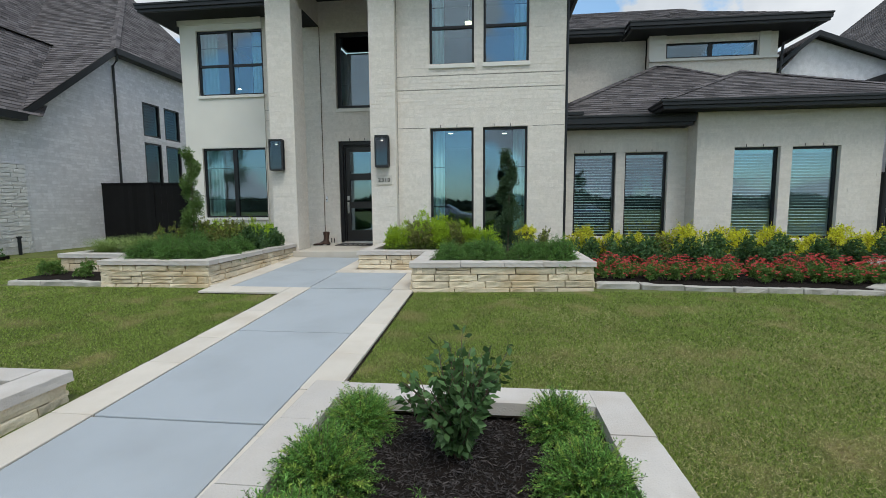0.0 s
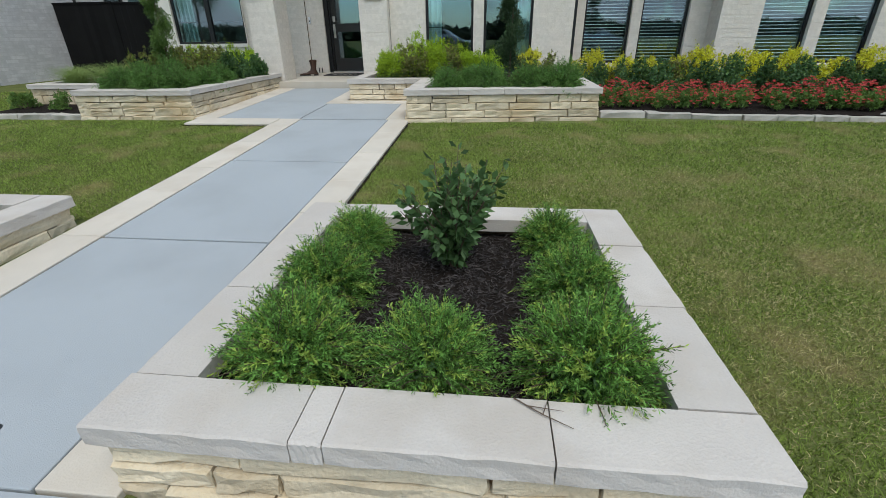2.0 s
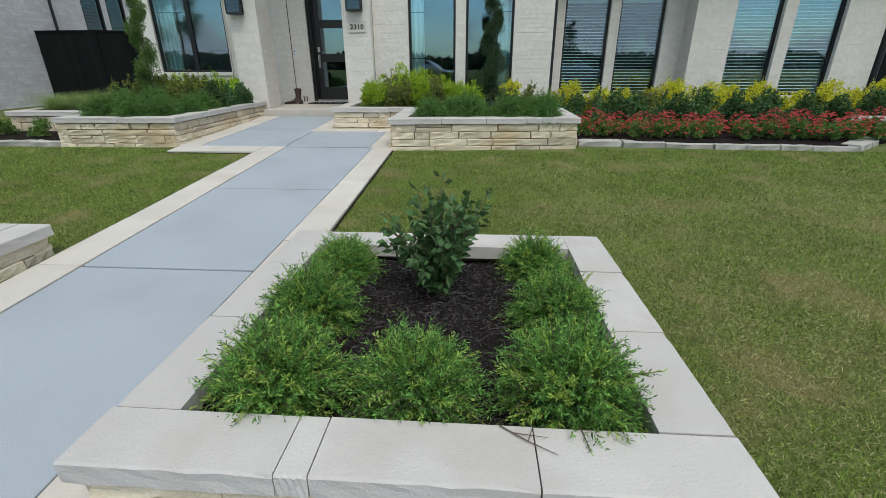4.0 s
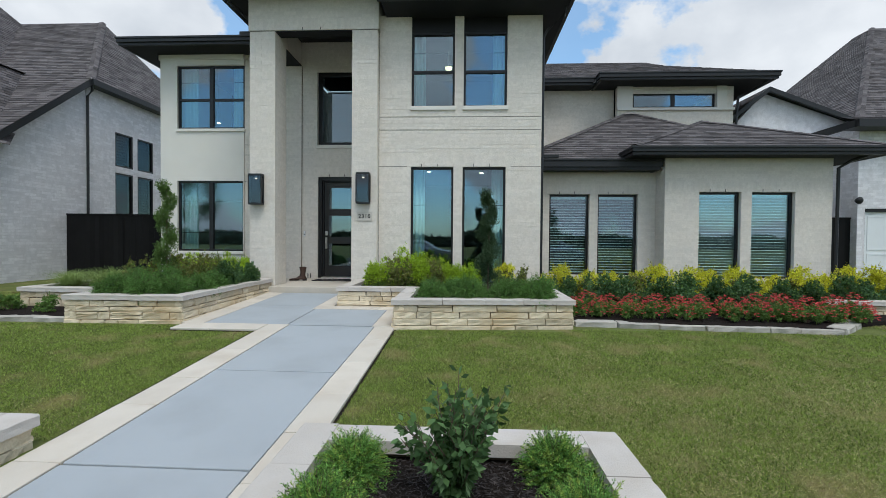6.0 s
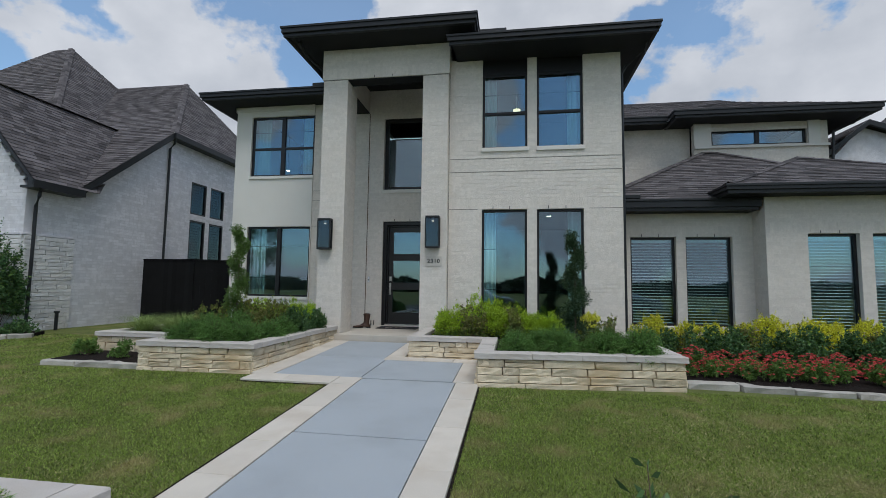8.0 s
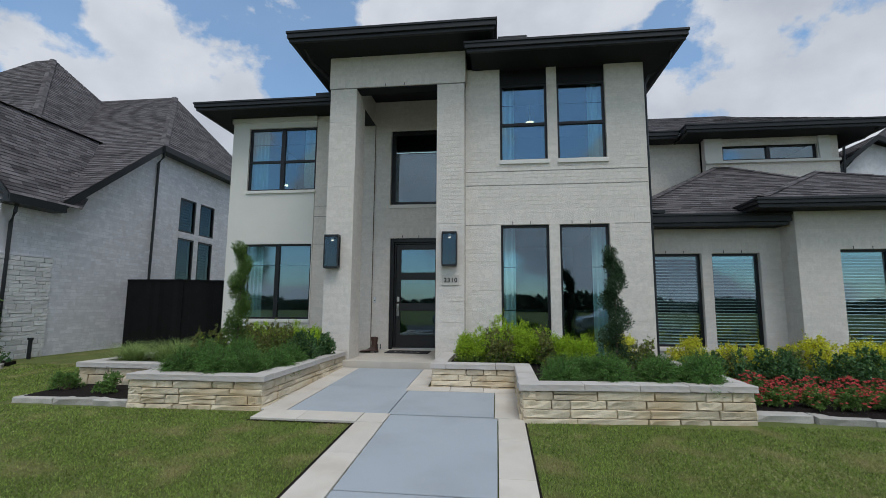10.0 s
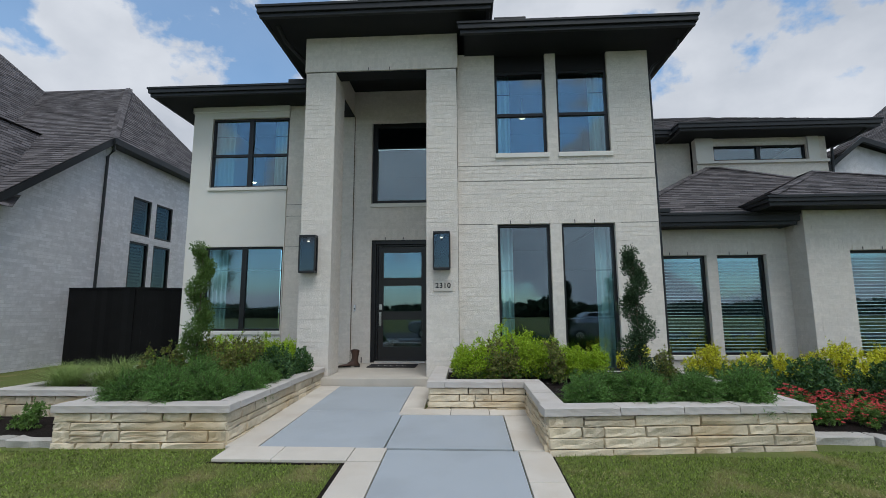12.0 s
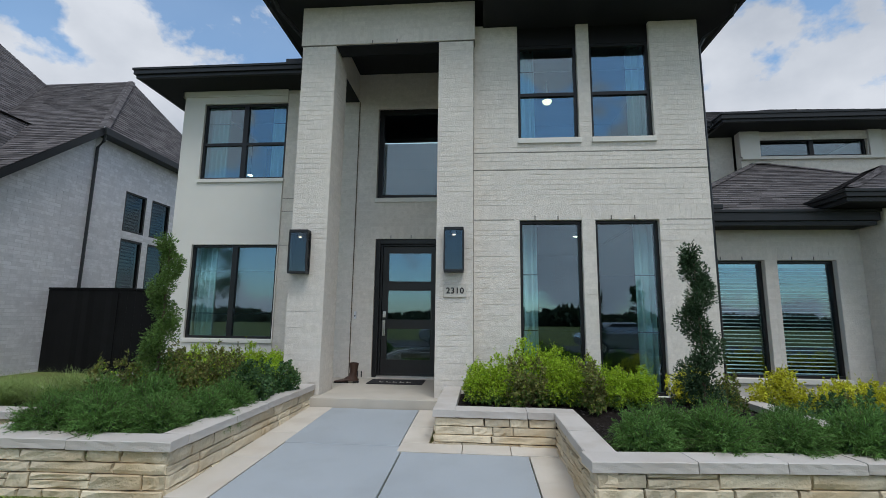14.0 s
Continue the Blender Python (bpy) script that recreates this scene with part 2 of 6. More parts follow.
# ---- mesh helpers ----
class Acc:
    """Collects boxes and polygons into one mesh."""
    def __init__(self):
        self.v, self.f = [], []
    def poly(self, *pts):
        n = len(self.v)
        self.v += [tuple(p) for p in pts]
        self.f.append(tuple(range(n, n + len(pts))))
        return self
    def box(self, x0, x1, y0, y1, z0, z1, c=0.0):
        n = len(self.v)
        self.v += [(x0, y0, z0), (x1, y0, z0), (x1, y1, z0), (x0, y1, z0), (x0, y0, z1), (x1, y0, z1), (x1, y1, z1), (x0, y1, z1)]
        self.f += [tuple(n + i for i in q) for q in ((0, 3, 2, 1), (4, 5, 6, 7), (0, 1, 5, 4), (1, 2, 6, 5), (2, 3, 7, 6), (3, 0, 4, 7))]
        return self
    def hull(self, bottom, top):
        """A prism between two rings of the same number of points."""
        n, k = len(self.v), len(bottom)
        self.v += [tuple(p) for p in bottom] + [tuple(p) for p in top]
        self.f += [tuple(n + i for i in range(k - 1, -1, -1)), tuple(n + k + i for i in range(k))]
        self.f += [(n + i, n + (i + 1) % k, n + k + (i + 1) % k, n + k + i) for i in range(k)]
        return self
    def tube(self, pts, r, k=8):
        rings = []
        for i, p in enumerate(pts):
            p = Vector(p)
            d = (Vector(pts[min(i + 1, len(pts) - 1)]) - Vector(pts[max(i - 1, 0)])).normalized()
            a = d.orthogonal().normalized()
            b = d.cross(a)
            rr = r[i] if isinstance(r, (list, tuple)) else r
            rings.append([p + (a * math.cos(2 * math.pi * j / k) + b * math.sin(2 * math.pi * j / k)) * rr for j in range(k)])
        for r0, r1 in zip(rings, rings[1:]):
            if (r0[0] - r1[0]).length > min((r0[0] - q).length for q in r1) + 1e-6:
                s = min(range(k), key=lambda j: (r0[0] - r1[j]).length)
                r1[:] = r1[s:] + r1[:s]
        n = len(self.v)
        for ring in rings:
            self.v += [tuple(q) for q in ring]
        for i in range(len(rings) - 1):
            for j in range(k):
                a0, a1 = n + i * k + j, n + i * k + (j + 1) % k
                self.f.append((a0, a1, a1 + k, a0 + k))
        self.f += [tuple(n + j for j in range(k - 1, -1, -1)), tuple(n + (len(rings) - 1) * k + j for j in range(k))]
        return self
    def mesh(self, name, material, smooth=False):
        me = bpy.data.meshes.new(name)
        me.from_pydata(self.v, [], self.f)
        if material:
            me.materials.append(material)
        if smooth:
            me.polygons.foreach_set("use_smooth", [True] * len(me.polygons))
        me.update()
        return me


def part(name, acc, material, parent=None, label="", kind="", bevel=0.0, smooth=False):
    ob = new(name, acc.mesh(name, material, smooth) if isinstance(acc, Acc) else acc)
    if parent:
        ob.parent = parent
    if bevel:
        b = ob.modifiers.new("bevel", "BEVEL")
        b.width, b.segments, b.limit_method = bevel, 2, "ANGLE"
    return tagged(ob, label, "", "", kind)


def thing(name, label, category, group="", kind="", at=None):
    ob = new(name)
    if at:
        ob.location = at
    return tagged(ob, label, category, group, kind)


def gz(y):
    """Height of the ground along the way: rises gently to the house."""
    if y < 1.4:
        return -0.224
    if y < 6.5:
        return 0.044 * (y - 6.5)
    return 0.035 * (min(y, 9.6) - 6.5)


def numpy_mesh(name, verts, faces_per, material):
    """Mesh from an array of shape (n, k, 3): n separate faces of k corners."""
    n, k = verts.shape[:2]
    me = bpy.data.meshes.new(name)
    me.vertices.add(n * k); me.loops.add(n * k); me.polygons.add(n)
    me.vertices.foreach_set("co", np.ascontiguousarray(verts, dtype=np.float32).ravel())
    me.loops.foreach_set("vertex_index", np.arange(n * k, dtype=np.int32))
    me.polygons.foreach_set("loop_start", np.arange(0, n * k, k, dtype=np.int32))
    if material:
        me.materials.append(material)
    me.update(calc_edges=True)
    return me


# ---- ground, paving ----
def build_ground():
    a = Acc()
    xs = [-400, -60, -20, -10, -4, 0, 4, 10, 20, 60, 400]
    ys = [-400, -60, -20, -7, -1.2, 1.4, 2.4, 3.6, 5.0, 6.5, 8.0, 9.6, 14, 30, 400]
    for y in ys:
        for x in xs:
            a.v.append((x, y, gz(y) - 0.02))
    k = len(xs)
    for j in range(len(ys) - 1):
        for i in range(k - 1):
            p = j * k + i
            a.f.append((p, p + 1, p + k + 1, p + k))
    part("ground", a, LAWN, None, "mown green lawn with dry brownish patches", "structure")


build_ground()


def slab(acc, x0, x1, y0, y1, top=0.0, thick=0.06, flare=(0.0, 0.0)):
    """A paving slab on the slope; flare: how far its west and east edges drift west per metre of y."""
    b = [(x0 - flare[0] * (y0 - 1.42), y0, gz(y0) + top - thick), (x1 - flare[1] * (y0 - 1.42), y0, gz(y0) + top - thick), (x1 - flare[1] * (y1 - 1.42), y1, gz(y1) + top - thick), (x0 - flare[0] * (y1 - 1.42), y1, gz(y1) + top - thick)]
    acc.hull(b, [(p[0], p[1], p[2] + thick) for p in b])


FLARE = 0.0135
pavement = thing("pavement", "pale concrete front walk edged with cream limestone", "walkway", "", "structure")
for x0, x1, y0, y1 in ((-1.09, 0.04, 1.42, 3.085), (-1.09, 0.04, 3.105, 4.785), (-1.09, 0.04, 4.805, 6.66), (-1.19, -0.0, 6.715, 7.87), (-2.40, -1.205, 6.715, 8.03), (-2.42, -1.25, 8.045, 9.52)):
    a = Acc(); slab(a, x0, x1, y0, y1, 0.008, 0.08, (FLARE if y1 < 6.7 else 0.0, 0.0))
    part("concrete_panel", a, CONCRETE, pavement, "pale grey brushed concrete panel", bevel=0.006)
rng = random.Random(5)


def strip(x0, x1, y0, y1, along, step, flare=0.0):
    """A row of limestone pavers along x or y."""
    lo, hi = (x0, x1) if along == "x" else (y0, y1)
    p = lo
    while p < hi - 0.05:
        q = min(hi, p + step * rng.uniform(0.8, 1.25))
        if hi - q < 0.2:
            q = hi
        a = Acc()
        t = 0.012 + rng.uniform(-0.002, 0.002)
        if along == "x":
            slab(a, p + 0.003, q - 0.003, y0, y1, t, 0.08)
        else:
            slab(a, x0, x1, p + 0.003, q - 0.003, t, 0.08, (flare, flare))
        part("paver", a, LIME, pavement, bevel=0.005)
        p = q


strip(-1.40, -1.10, 1.42, 6.36, "y", 0.75, FLARE)
strip(0.05, 0.33, 1.42, 6.66, "y", 0.75)
strip(0.01, 0.33, 6.67, 7.87, "y", 0.75)
strip(-1.24, 0.33, 7.88, 8.14, "x", 0.5)
strip(-2.67, -1.165, 6.37, 6.705, "x", 0.6)
strip(-2.73, -2.41, 6.71, 9.52, "y", 0.9)
strip(-1.24, -0.96, 8.15, 9.52, "y", 0.6)
a = Acc()
for ex0, ex1, ey0, ey1 in ((-1.445, -1.402, 3.4, 6.34), (0.333, 0.352, 3.38, 6.58), (-2.69, -1.48, 6.345, 6.366)):
    slab(a, ex0, ex1, ey0, ey1, -0.008, 0.05, (FLARE, FLARE) if ex0 == -1.445 else (0.0, 0.0))
part("soil_edge", a, MULCH, None, "narrow strip of bare dark soil beside the paving", "structure")
a = Acc(); a.box(-60, 60, -0.35, 1.41, -0.28, -0.218)
part("sidewalk", a, CONCRETE, None, "pale concrete public sidewalk beside the lawn", "structure")
a = Acc(); a.box(-80, 80, -11.0, -3.2, -0.40, -0.236)
part("road", a, ASPHALT, None, "grey asphalt street in front of the houses", "structure")
a = Acc(); a.box(-80, 80, -3.2, -3.03, -0.40, -0.17)
part("kerb", a, CONCRETE, None, "pale concrete kerb along the street", "structure", bevel=0.02)


# ---- stone blocks ----
def rough_block(seed):
    """A unit block with a chopped, uneven front face (front is -y, origin at the centre)."""
    r = random.Random(seed)
    bm = bmesh.new()
    us, ws = (-0.5, -0.485, -0.24, 0.0, 0.24, 0.485, 0.5), (-0.5, -0.43, -0.1, 0.43, 0.5)
    nx, nz = len(us), len(ws)
    grid = []
    for j in range(nz):
        row = []
        for i in range(nx):
            rim = i in (0, nx - 1) or j in (0, nz - 1)
            y = -0.5 + (0.04 + r.uniform(0, 0.07) if rim else r.uniform(-0.075, 0.05))
            inner = i not in (0, 1, nx - 2, nx - 1)
            row.append(bm.verts.new((us[i] + (r.uniform(-0.06, 0.06) if inner and not rim else r.uniform(-0.016, 0.012)), y, ws[j] + r.uniform(-0.04, 0.035))))
        grid.append(row)
    for j in range(nz - 1):
        for i in range(nx - 1):
            bm.faces.new((grid[j][i], grid[j][i + 1], grid[j + 1][i + 1], grid[j + 1][i]))
    rim = [grid[0][i] for i in range(nx)] + [grid[j][-1] for j in range(1, nz)] + [grid[-1][i] for i in range(nx - 2, -1, -1)] + [grid[j][0] for j in range(nz - 2, 0, -1)]
    back = [bm.verts.new((v.co.x, 0.5, v.co.z)) for v in rim]
    for i in range(len(rim)):
        k = (i + 1) % len(rim)
        bm.faces.new((rim[k], rim[i], back[i], back[k]))
    me = bpy.data.meshes.new("stone_block")
    bm.normal_update(); bm.to_mesh(me); bm.free()
    return me


BLOCKS = {}
for m_, key in ((STONE, "stone"), (EDGING, "edging"), (VENEER, "veneer")):
    BLOCKS[key] = []
    for s in range(6):
        me = rough_block(s + 11)
        me.materials.append(m_)
        BLOCKS[key].append(me)


def lay_block(name, key, parent, centre, length, depth, height, turn):
    ob = new(name, rng.choice(BLOCKS[key]))
    ob.parent = parent
    ob.matrix_basis = Matrix.Translation(centre) @ pose(0, 0, 0, 0, 0, turn) @ Matrix.Diagonal((length, depth, height, 1))
    return ob


def stone_face(parent, p, q, z0, z1, rows):
    """Courses of chopped stones along the line p to q; the outside is on the right hand going from p to q."""
    p, q = Vector((*p, 0)), Vector((*q, 0))
    d = (q - p)
    length = d.length
    d.normalize()
    turn = math.degrees(math.atan2(d.y, d.x))
    inward = Vector((-d.y, d.x, 0))
    weights = [rng.uniform(0.7, 1.35) for _ in range(rows)]
    z = z0
    for r in range(rows):
        h = (z1 - z0) * weights[r] / sum(weights)
        s = -0.0
        while s < length - 0.02:
            w = rng.choice((0.18, 0.28, 0.36, 0.45, 0.55, 0.68)) * rng.uniform(0.85, 1.15)
            if length - s - w < 0.14:
                w = length - s
            batter = 0.02 * (rows - 1 - r) / max(rows - 1, 1) + rng.uniform(-0.006, 0.006)
            split = rng.uniform(0.4, 0.6) if (h > 0.095 and rng.random() < 0.2) else 1.0
            for zl, hh in ((0.0, h * split), (h * split, h * (1 - split))):
                if hh > 0.01:
                    c = p + d * (s + w / 2) + inward * (0.07 - batter + rng.uniform(-0.004, 0.004)) + Vector((0, 0, z + zl + hh / 2))
                    lay_block("stone", "stone", parent, c, w - rng.uniform(0.005, 0.013), 0.14, hh - rng.uniform(0.004, 0.009), turn + rng.uniform(-0.6, 0.6))
            s += w
        z += h


def cap_run(parent, p, q, z, width, thick, step, out=0.03, joints=()):
    """Cap stones along p to q (outer line), chopped on the outside edge."""
    p, q = Vector((*p, 0)), Vector((*q, 0))
    d = q - p
    length = d.length
    d.normalize()
    turn = math.degrees(math.atan2(d.y, d.x))
    inward = Vector((-d.y, d.x, 0))
    s = 0.0
    while s < length - 0.02:
        w = step * rng.uniform(0.7, 1.35)
        if joints:
            w = next((j - s for j in joints if j > s + 0.01), length - s)
        elif length - s - w < 0.3:
            w = length - s
        ob = new("cap_stone", CAP_MESH)
        ob.parent = parent
        c = p + d * (s + w / 2) + inward * (width / 2 - out) + Vector((0, 0, z - thick / 2 + rng.uniform(-0.002, 0.002)))
        ob.matrix_basis = Matrix.Translation(c) @ pose(0, 0, 0, rng.uniform(-0.3, 0.3), rng.uniform(-0.3, 0.3), turn) @ Matrix.Diagonal((w - 0.005, width, thick, 1))
        s += w


def make_cap_mesh():
    bm = bmesh.new()
    r = random.Random(3)
    nx = 9
    rows = []
    # section going from the back bottom over the flat top to the rough front
    section = ((0.5, -0.5), (0.5, 0.5), (-0.455, 0.5), (-0.49, 0.40), (-0.478, 0.0), (-0.485, -0.5))
    for i in range(nx):
        x = i / (nx - 1) - 0.5
        row = []
        for k, (y, z) in enumerate(section):
            j = 0.012 if k >= 2 else 0.0
            row.append(bm.verts.new((x, y + r.uniform(-j, j), z + (r.uniform(-0.07, 0.07) if k in (3, 4) else 0))))
        rows.append(row)
    for a_, b_ in zip(rows, rows[1:]):
        for k in range(len(section)):
            kk = (k + 1) % len(section)
            bm.faces.new((a_[k], a_[kk], b_[kk], b_[k]))
    bm.faces.new(rows[0][::-1]); bm.faces.new(rows[-1])
    bmesh.ops.recalc_face_normals(bm, faces=bm.faces)
    me = bpy.data.meshes.new("cap_stone")
    bm.to_mesh(me); bm.free()
    me.materials.append(CAPSTONE)
    return me


CAP_MESH = make_cap_mesh()


def inset_ring(pts, d):
    """The ring moved inwards by d (anticlockwise corners)."""
    out = []
    n = len(pts)
    for i in range(n):
        a_, b_, c_ = (Vector(pts[(i + k) % n]) for k in (-1, 0, 1))
        e0, e1 = (b_ - a_).normalized(), (c_ - b_).normalized()
        n0, n1 = Vector((-e0.y, e0.x)), Vector((-e1.y, e1.x))
        m_ = n0 + n1
        m_ *= d / max(0.3, m_.dot(n0))
        out.append((b_.x + m_.x, b_.y + m_.y))
    return out


def planter(name, outline, faces, cap_z, label, soil_z, rows, thick=0.07):
    """A raised stone bed. outline: its corners, anticlockwise; faces: which edges show and get stones."""
    t = thing(name, label, "planter", "stone planters")
    n = len(outline)
    soil = Acc()
    inset = inset_ring(outline, 0.10)
    soil.hull([(x, y, gz(y) - 0.1) for x, y in inset], [(x, y, soil_z) for x, y in inset])
    part("soil", soil, MULCH, t, "dark brown shredded mulch")
    for i in range(n):
        p, q = outline[i], outline[(i + 1) % n]
        if i in faces:
            d = (Vector(q) - Vector(p)).normalized()
            base = min(gz(p[1]), gz(q[1])) - 0.05
            stone_face(t, p, q, base, cap_z - thick, rows)
            iw = Vector((-d.y, d.x))
            m0, m1 = Vector(p) + iw * 0.05 + d * 0.05, Vector(q) + iw * 0.05 - d * 0.05
            m2, m3 = Vector(q) + iw * 0.14 - d * 0.05, Vector(p) + iw * 0.14 + d * 0.05
            c = Acc()
            ring = [(v.x, v.y) for v in (m0, m1, m2, m3)]
            c.hull([(x, y, base) for x, y in ring], [(x, y, cap_z - thick - 0.004) for x, y in ring])
            part("core", c, JOINT, t)
    return t


# planter beside the sidewalk, with its twin across the walk
near = planter("stone_planter", [(0.31, 1.47), (2.19, 1.47), (2.19, 3.29), (0.31, 3.29)], (0, 1, 2, 3), 0.05, "low cream limestone planter with mulch and shrubs", -0.06, 3)
for p, q, joints in (((0.28, 1.44), (2.22, 1.44), (0.625, 0.72, 1.34)), ((2.22, 1.67), (2.22, 3.32), (0.55, 1.12)), ((1.995, 3.32), (0.505, 3.32), (0.7,)), ((0.28, 3.32), (0.28, 1.67), (0.52, 1.09))):
    cap_run(near, p, q, 0.055, 0.225, 0.075, 0.55, 0.0, joints)
twin = planter("stone_planter", [(-3.5, 1.47), (-1.51, 1.47), (-1.51, 3.31), (-3.5, 3.31)], (0, 1, 2, 3), 0.05, "low cream limestone planter across the walk", -0.03, 3)
for p, q in (((-3.53, 1.44), (-1.48, 1.44)), ((-1.48, 1.67), (-1.48, 3.34)), ((-1.705, 3.34), (-3.30, 3.34)), ((-3.53, 3.34), (-3.53, 1.67))):
    cap_run(twin, p, q, 0.055, 0.225, 0.075, 0.55, 0.0)
# planters at the house
right_bed = planter("stone_planter", [(0.31, 6.63), (2.79, 6.86), (2.79, 9.88), (-0.90, 9.70), (-0.90, 8.15), (0.31, 8.15)], (0, 1, 3, 4, 5), 0.395, "stepped cream limestone planter beside the entry column", 0.32, 4)
for p, q in (((0.28, 6.60), (2.82, 6.83)), ((2.82, 7.06), (2.82, 9.85)), ((0.28, 8.12), (0.28, 6.83)), ((-0.70, 8.12), (0.51, 8.12)), ((-0.93, 9.70), (-0.93, 8.12))):
    cap_run(right_bed, p, q, 0.40, 0.23, 0.07, 0.62, 0.0)
left_bed = planter("stone_planter", [(-4.43, 6.68), (-2.74, 6.75), (-2.74, 9.69), (-3.3, 11.5), (-4.43, 11.5)], (0, 1, 4), 0.385, "cream limestone planter running back to the entry column", 0.31, 4)
for p, q in (((-4.46, 6.65), (-2.71, 6.72)), ((-2.71, 6.95), (-2.71, 9.69)), ((-4.46, 8.0), (-4.46, 6.88))):
    cap_run(left_bed, p, q, 0.39, 0.23, 0.07, 0.75, 0.0)
back_bed = planter("stone_planter", [(-6.00, 7.54), (-4.48, 7.54), (-4.48, 11.5), (-6.00, 11.5)], (0, 3), 0.385, "cream limestone planter with feathery grass behind", 0.30, 3)
for p, q in (((-6.03, 7.51), (-4.48, 7.51)), ((-6.03, 11.4), (-6.03, 7.74))):
    cap_run(back_bed, p, q, 0.39, 0.23, 0.07, 0.6, 0.0)


def edging_run(label, pts, height, soil):
    t = thing("stone_edging", label, "garden edging", "garden edging")
    for p, q in zip(pts, pts[1:]):
        p, q = Vector((*p, 0)), Vector((*q, 0))
        d = q - p
        length = d.length
        d.normalize()
        turn = math.degrees(math.atan2(d.y, d.x))
        s = 0.0
        while s < length - 0.02:
            w = rng.uniform(0.38, 0.62)
            if length - s - w < 0.2:
                w = length - s
            c = p + d * (s + w / 2)
            g = gz(c.y)
            h = (height + 0.06) * rng.uniform(0.86, 1.08)
            ob = lay_block("edging_stone", "edging", t, (c.x - d.y * 0.1, c.y + d.x * 0.1, g - 0.06 + h / 2), w - rng.uniform(0.006, 0.02), 0.20 * rng.uniform(0.9, 1.1), h, turn + rng.uniform(-3, 3))
            s += w
    a = Acc()
    a.hull([(x, y, gz(y) - 0.05) for x, y in soil], [(x, y, gz(y) + 0.05) for x, y in soil])
    part("bed_soil", a, MULCH, t, "dark mulch bed")
    return t


edging_run("pale chopped stone edging round the flower bed", [(2.84, 7.02), (6.35, 6.78), (6.95, 7.25), (7.1, 8.6)], 0.055, [(2.80, 7.12), (6.30, 6.88), (6.9, 7.3), (9.3, 7.9), (9.3, 10.4), (5.5, 10.9), (2.76, 10.9)])
edging_run("pale chopped stone edging round the low corner bed", [(-6.05, 6.70), (-4.45, 6.70)], 0.05, [(-6.0, 6.80), (-4.45, 6.80), (-4.45, 7.52), (-6.0, 7.52)])
far_wall = planter("stone_planter", [(7.05, 8.0), (10.2, 8.0), (10.2, 9.4), (7.05, 9.4)], (0, 1), 0.30, "low cream limestone planter beside the flower bed", 0.22, 2)
cap_run(far_wall, (7.02, 7.97), (10.2, 7.97), 0.305, 0.23, 0.07, 0.6, 0.0)


# ---- walls ----
def cells(x0, x1, z0, z1, holes):
    xs = sorted({x0, x1, *[min(max(h[k], x0), x1) for h in holes for k in (0, 1)]})
    zs = sorted({z0, z1, *[min(max(h[k], z0), z1) for h in holes for k in (2, 3)]})
    for i in range(len(xs) - 1):
        for j in range(len(zs) - 1):
            cx, cz = (xs[i] + xs[i + 1]) / 2, (zs[j] + zs[j + 1]) / 2
            if not any(h[0] < cx < h[1] and h[2] < cz < h[3] for h in holes):
                yield xs[i], xs[i + 1], zs[j], zs[j + 1]


def brick_rects(x0, x1, z0, z1, holes, bw, bh, gap, soldiers=(), lines=()):
    """Rectangles of the bricks of a wall; soldiers: z ranges laid upright; lines: heights of open joints."""
    breaks = sorted({z0, z1, *[z for s in soldiers for z in s], *lines})
    for za, zb in zip(breaks, breaks[1:]):
        if zb <= z0 or za >= z1:
            continue
        upright = any(abs(za - s[0]) < 1e-6 and abs(zb - s[1]) < 1e-6 for s in soldiers)
        n = 1 if upright else max(1, round((zb - za) / bh))
        h = (zb - za) / n
        for r in range(n):
            zl, zh = za + r * h, za + (r + 1) * h
            lo = zl + (0.012 if r == 0 and za in lines else gap / 2)
            w = bh if upright else bw
            x = x0 - (0 if upright else (bw / 2 if (r + int(za * 10)) % 2 else 0))
            while x < x1 - 0.01:
                a0, a1 = max(x, x0), min(x + w, x1)
                x += w
                segs = [(a0, a1)]
                mid = (zl + zh) / 2
                for hx0, hx1, hz0, hz1 in holes:
                    if hz0 < mid < hz1:
                        out = []
                        for s0, s1 in segs:
                            if hx0 > s0:
                                out.append((s0, min(s1, hx0)))
                            if hx1 < s1:
                                out.append((max(s0, hx1), s1))
                        segs = [s for s in out if s[1] - s[0] > 0.02]
                for s0, s1 in segs:
                    if s1 - s0 > 0.02:
                        yield s0 + gap / 2, s1 - gap / 2, lo, zh - gap / 2


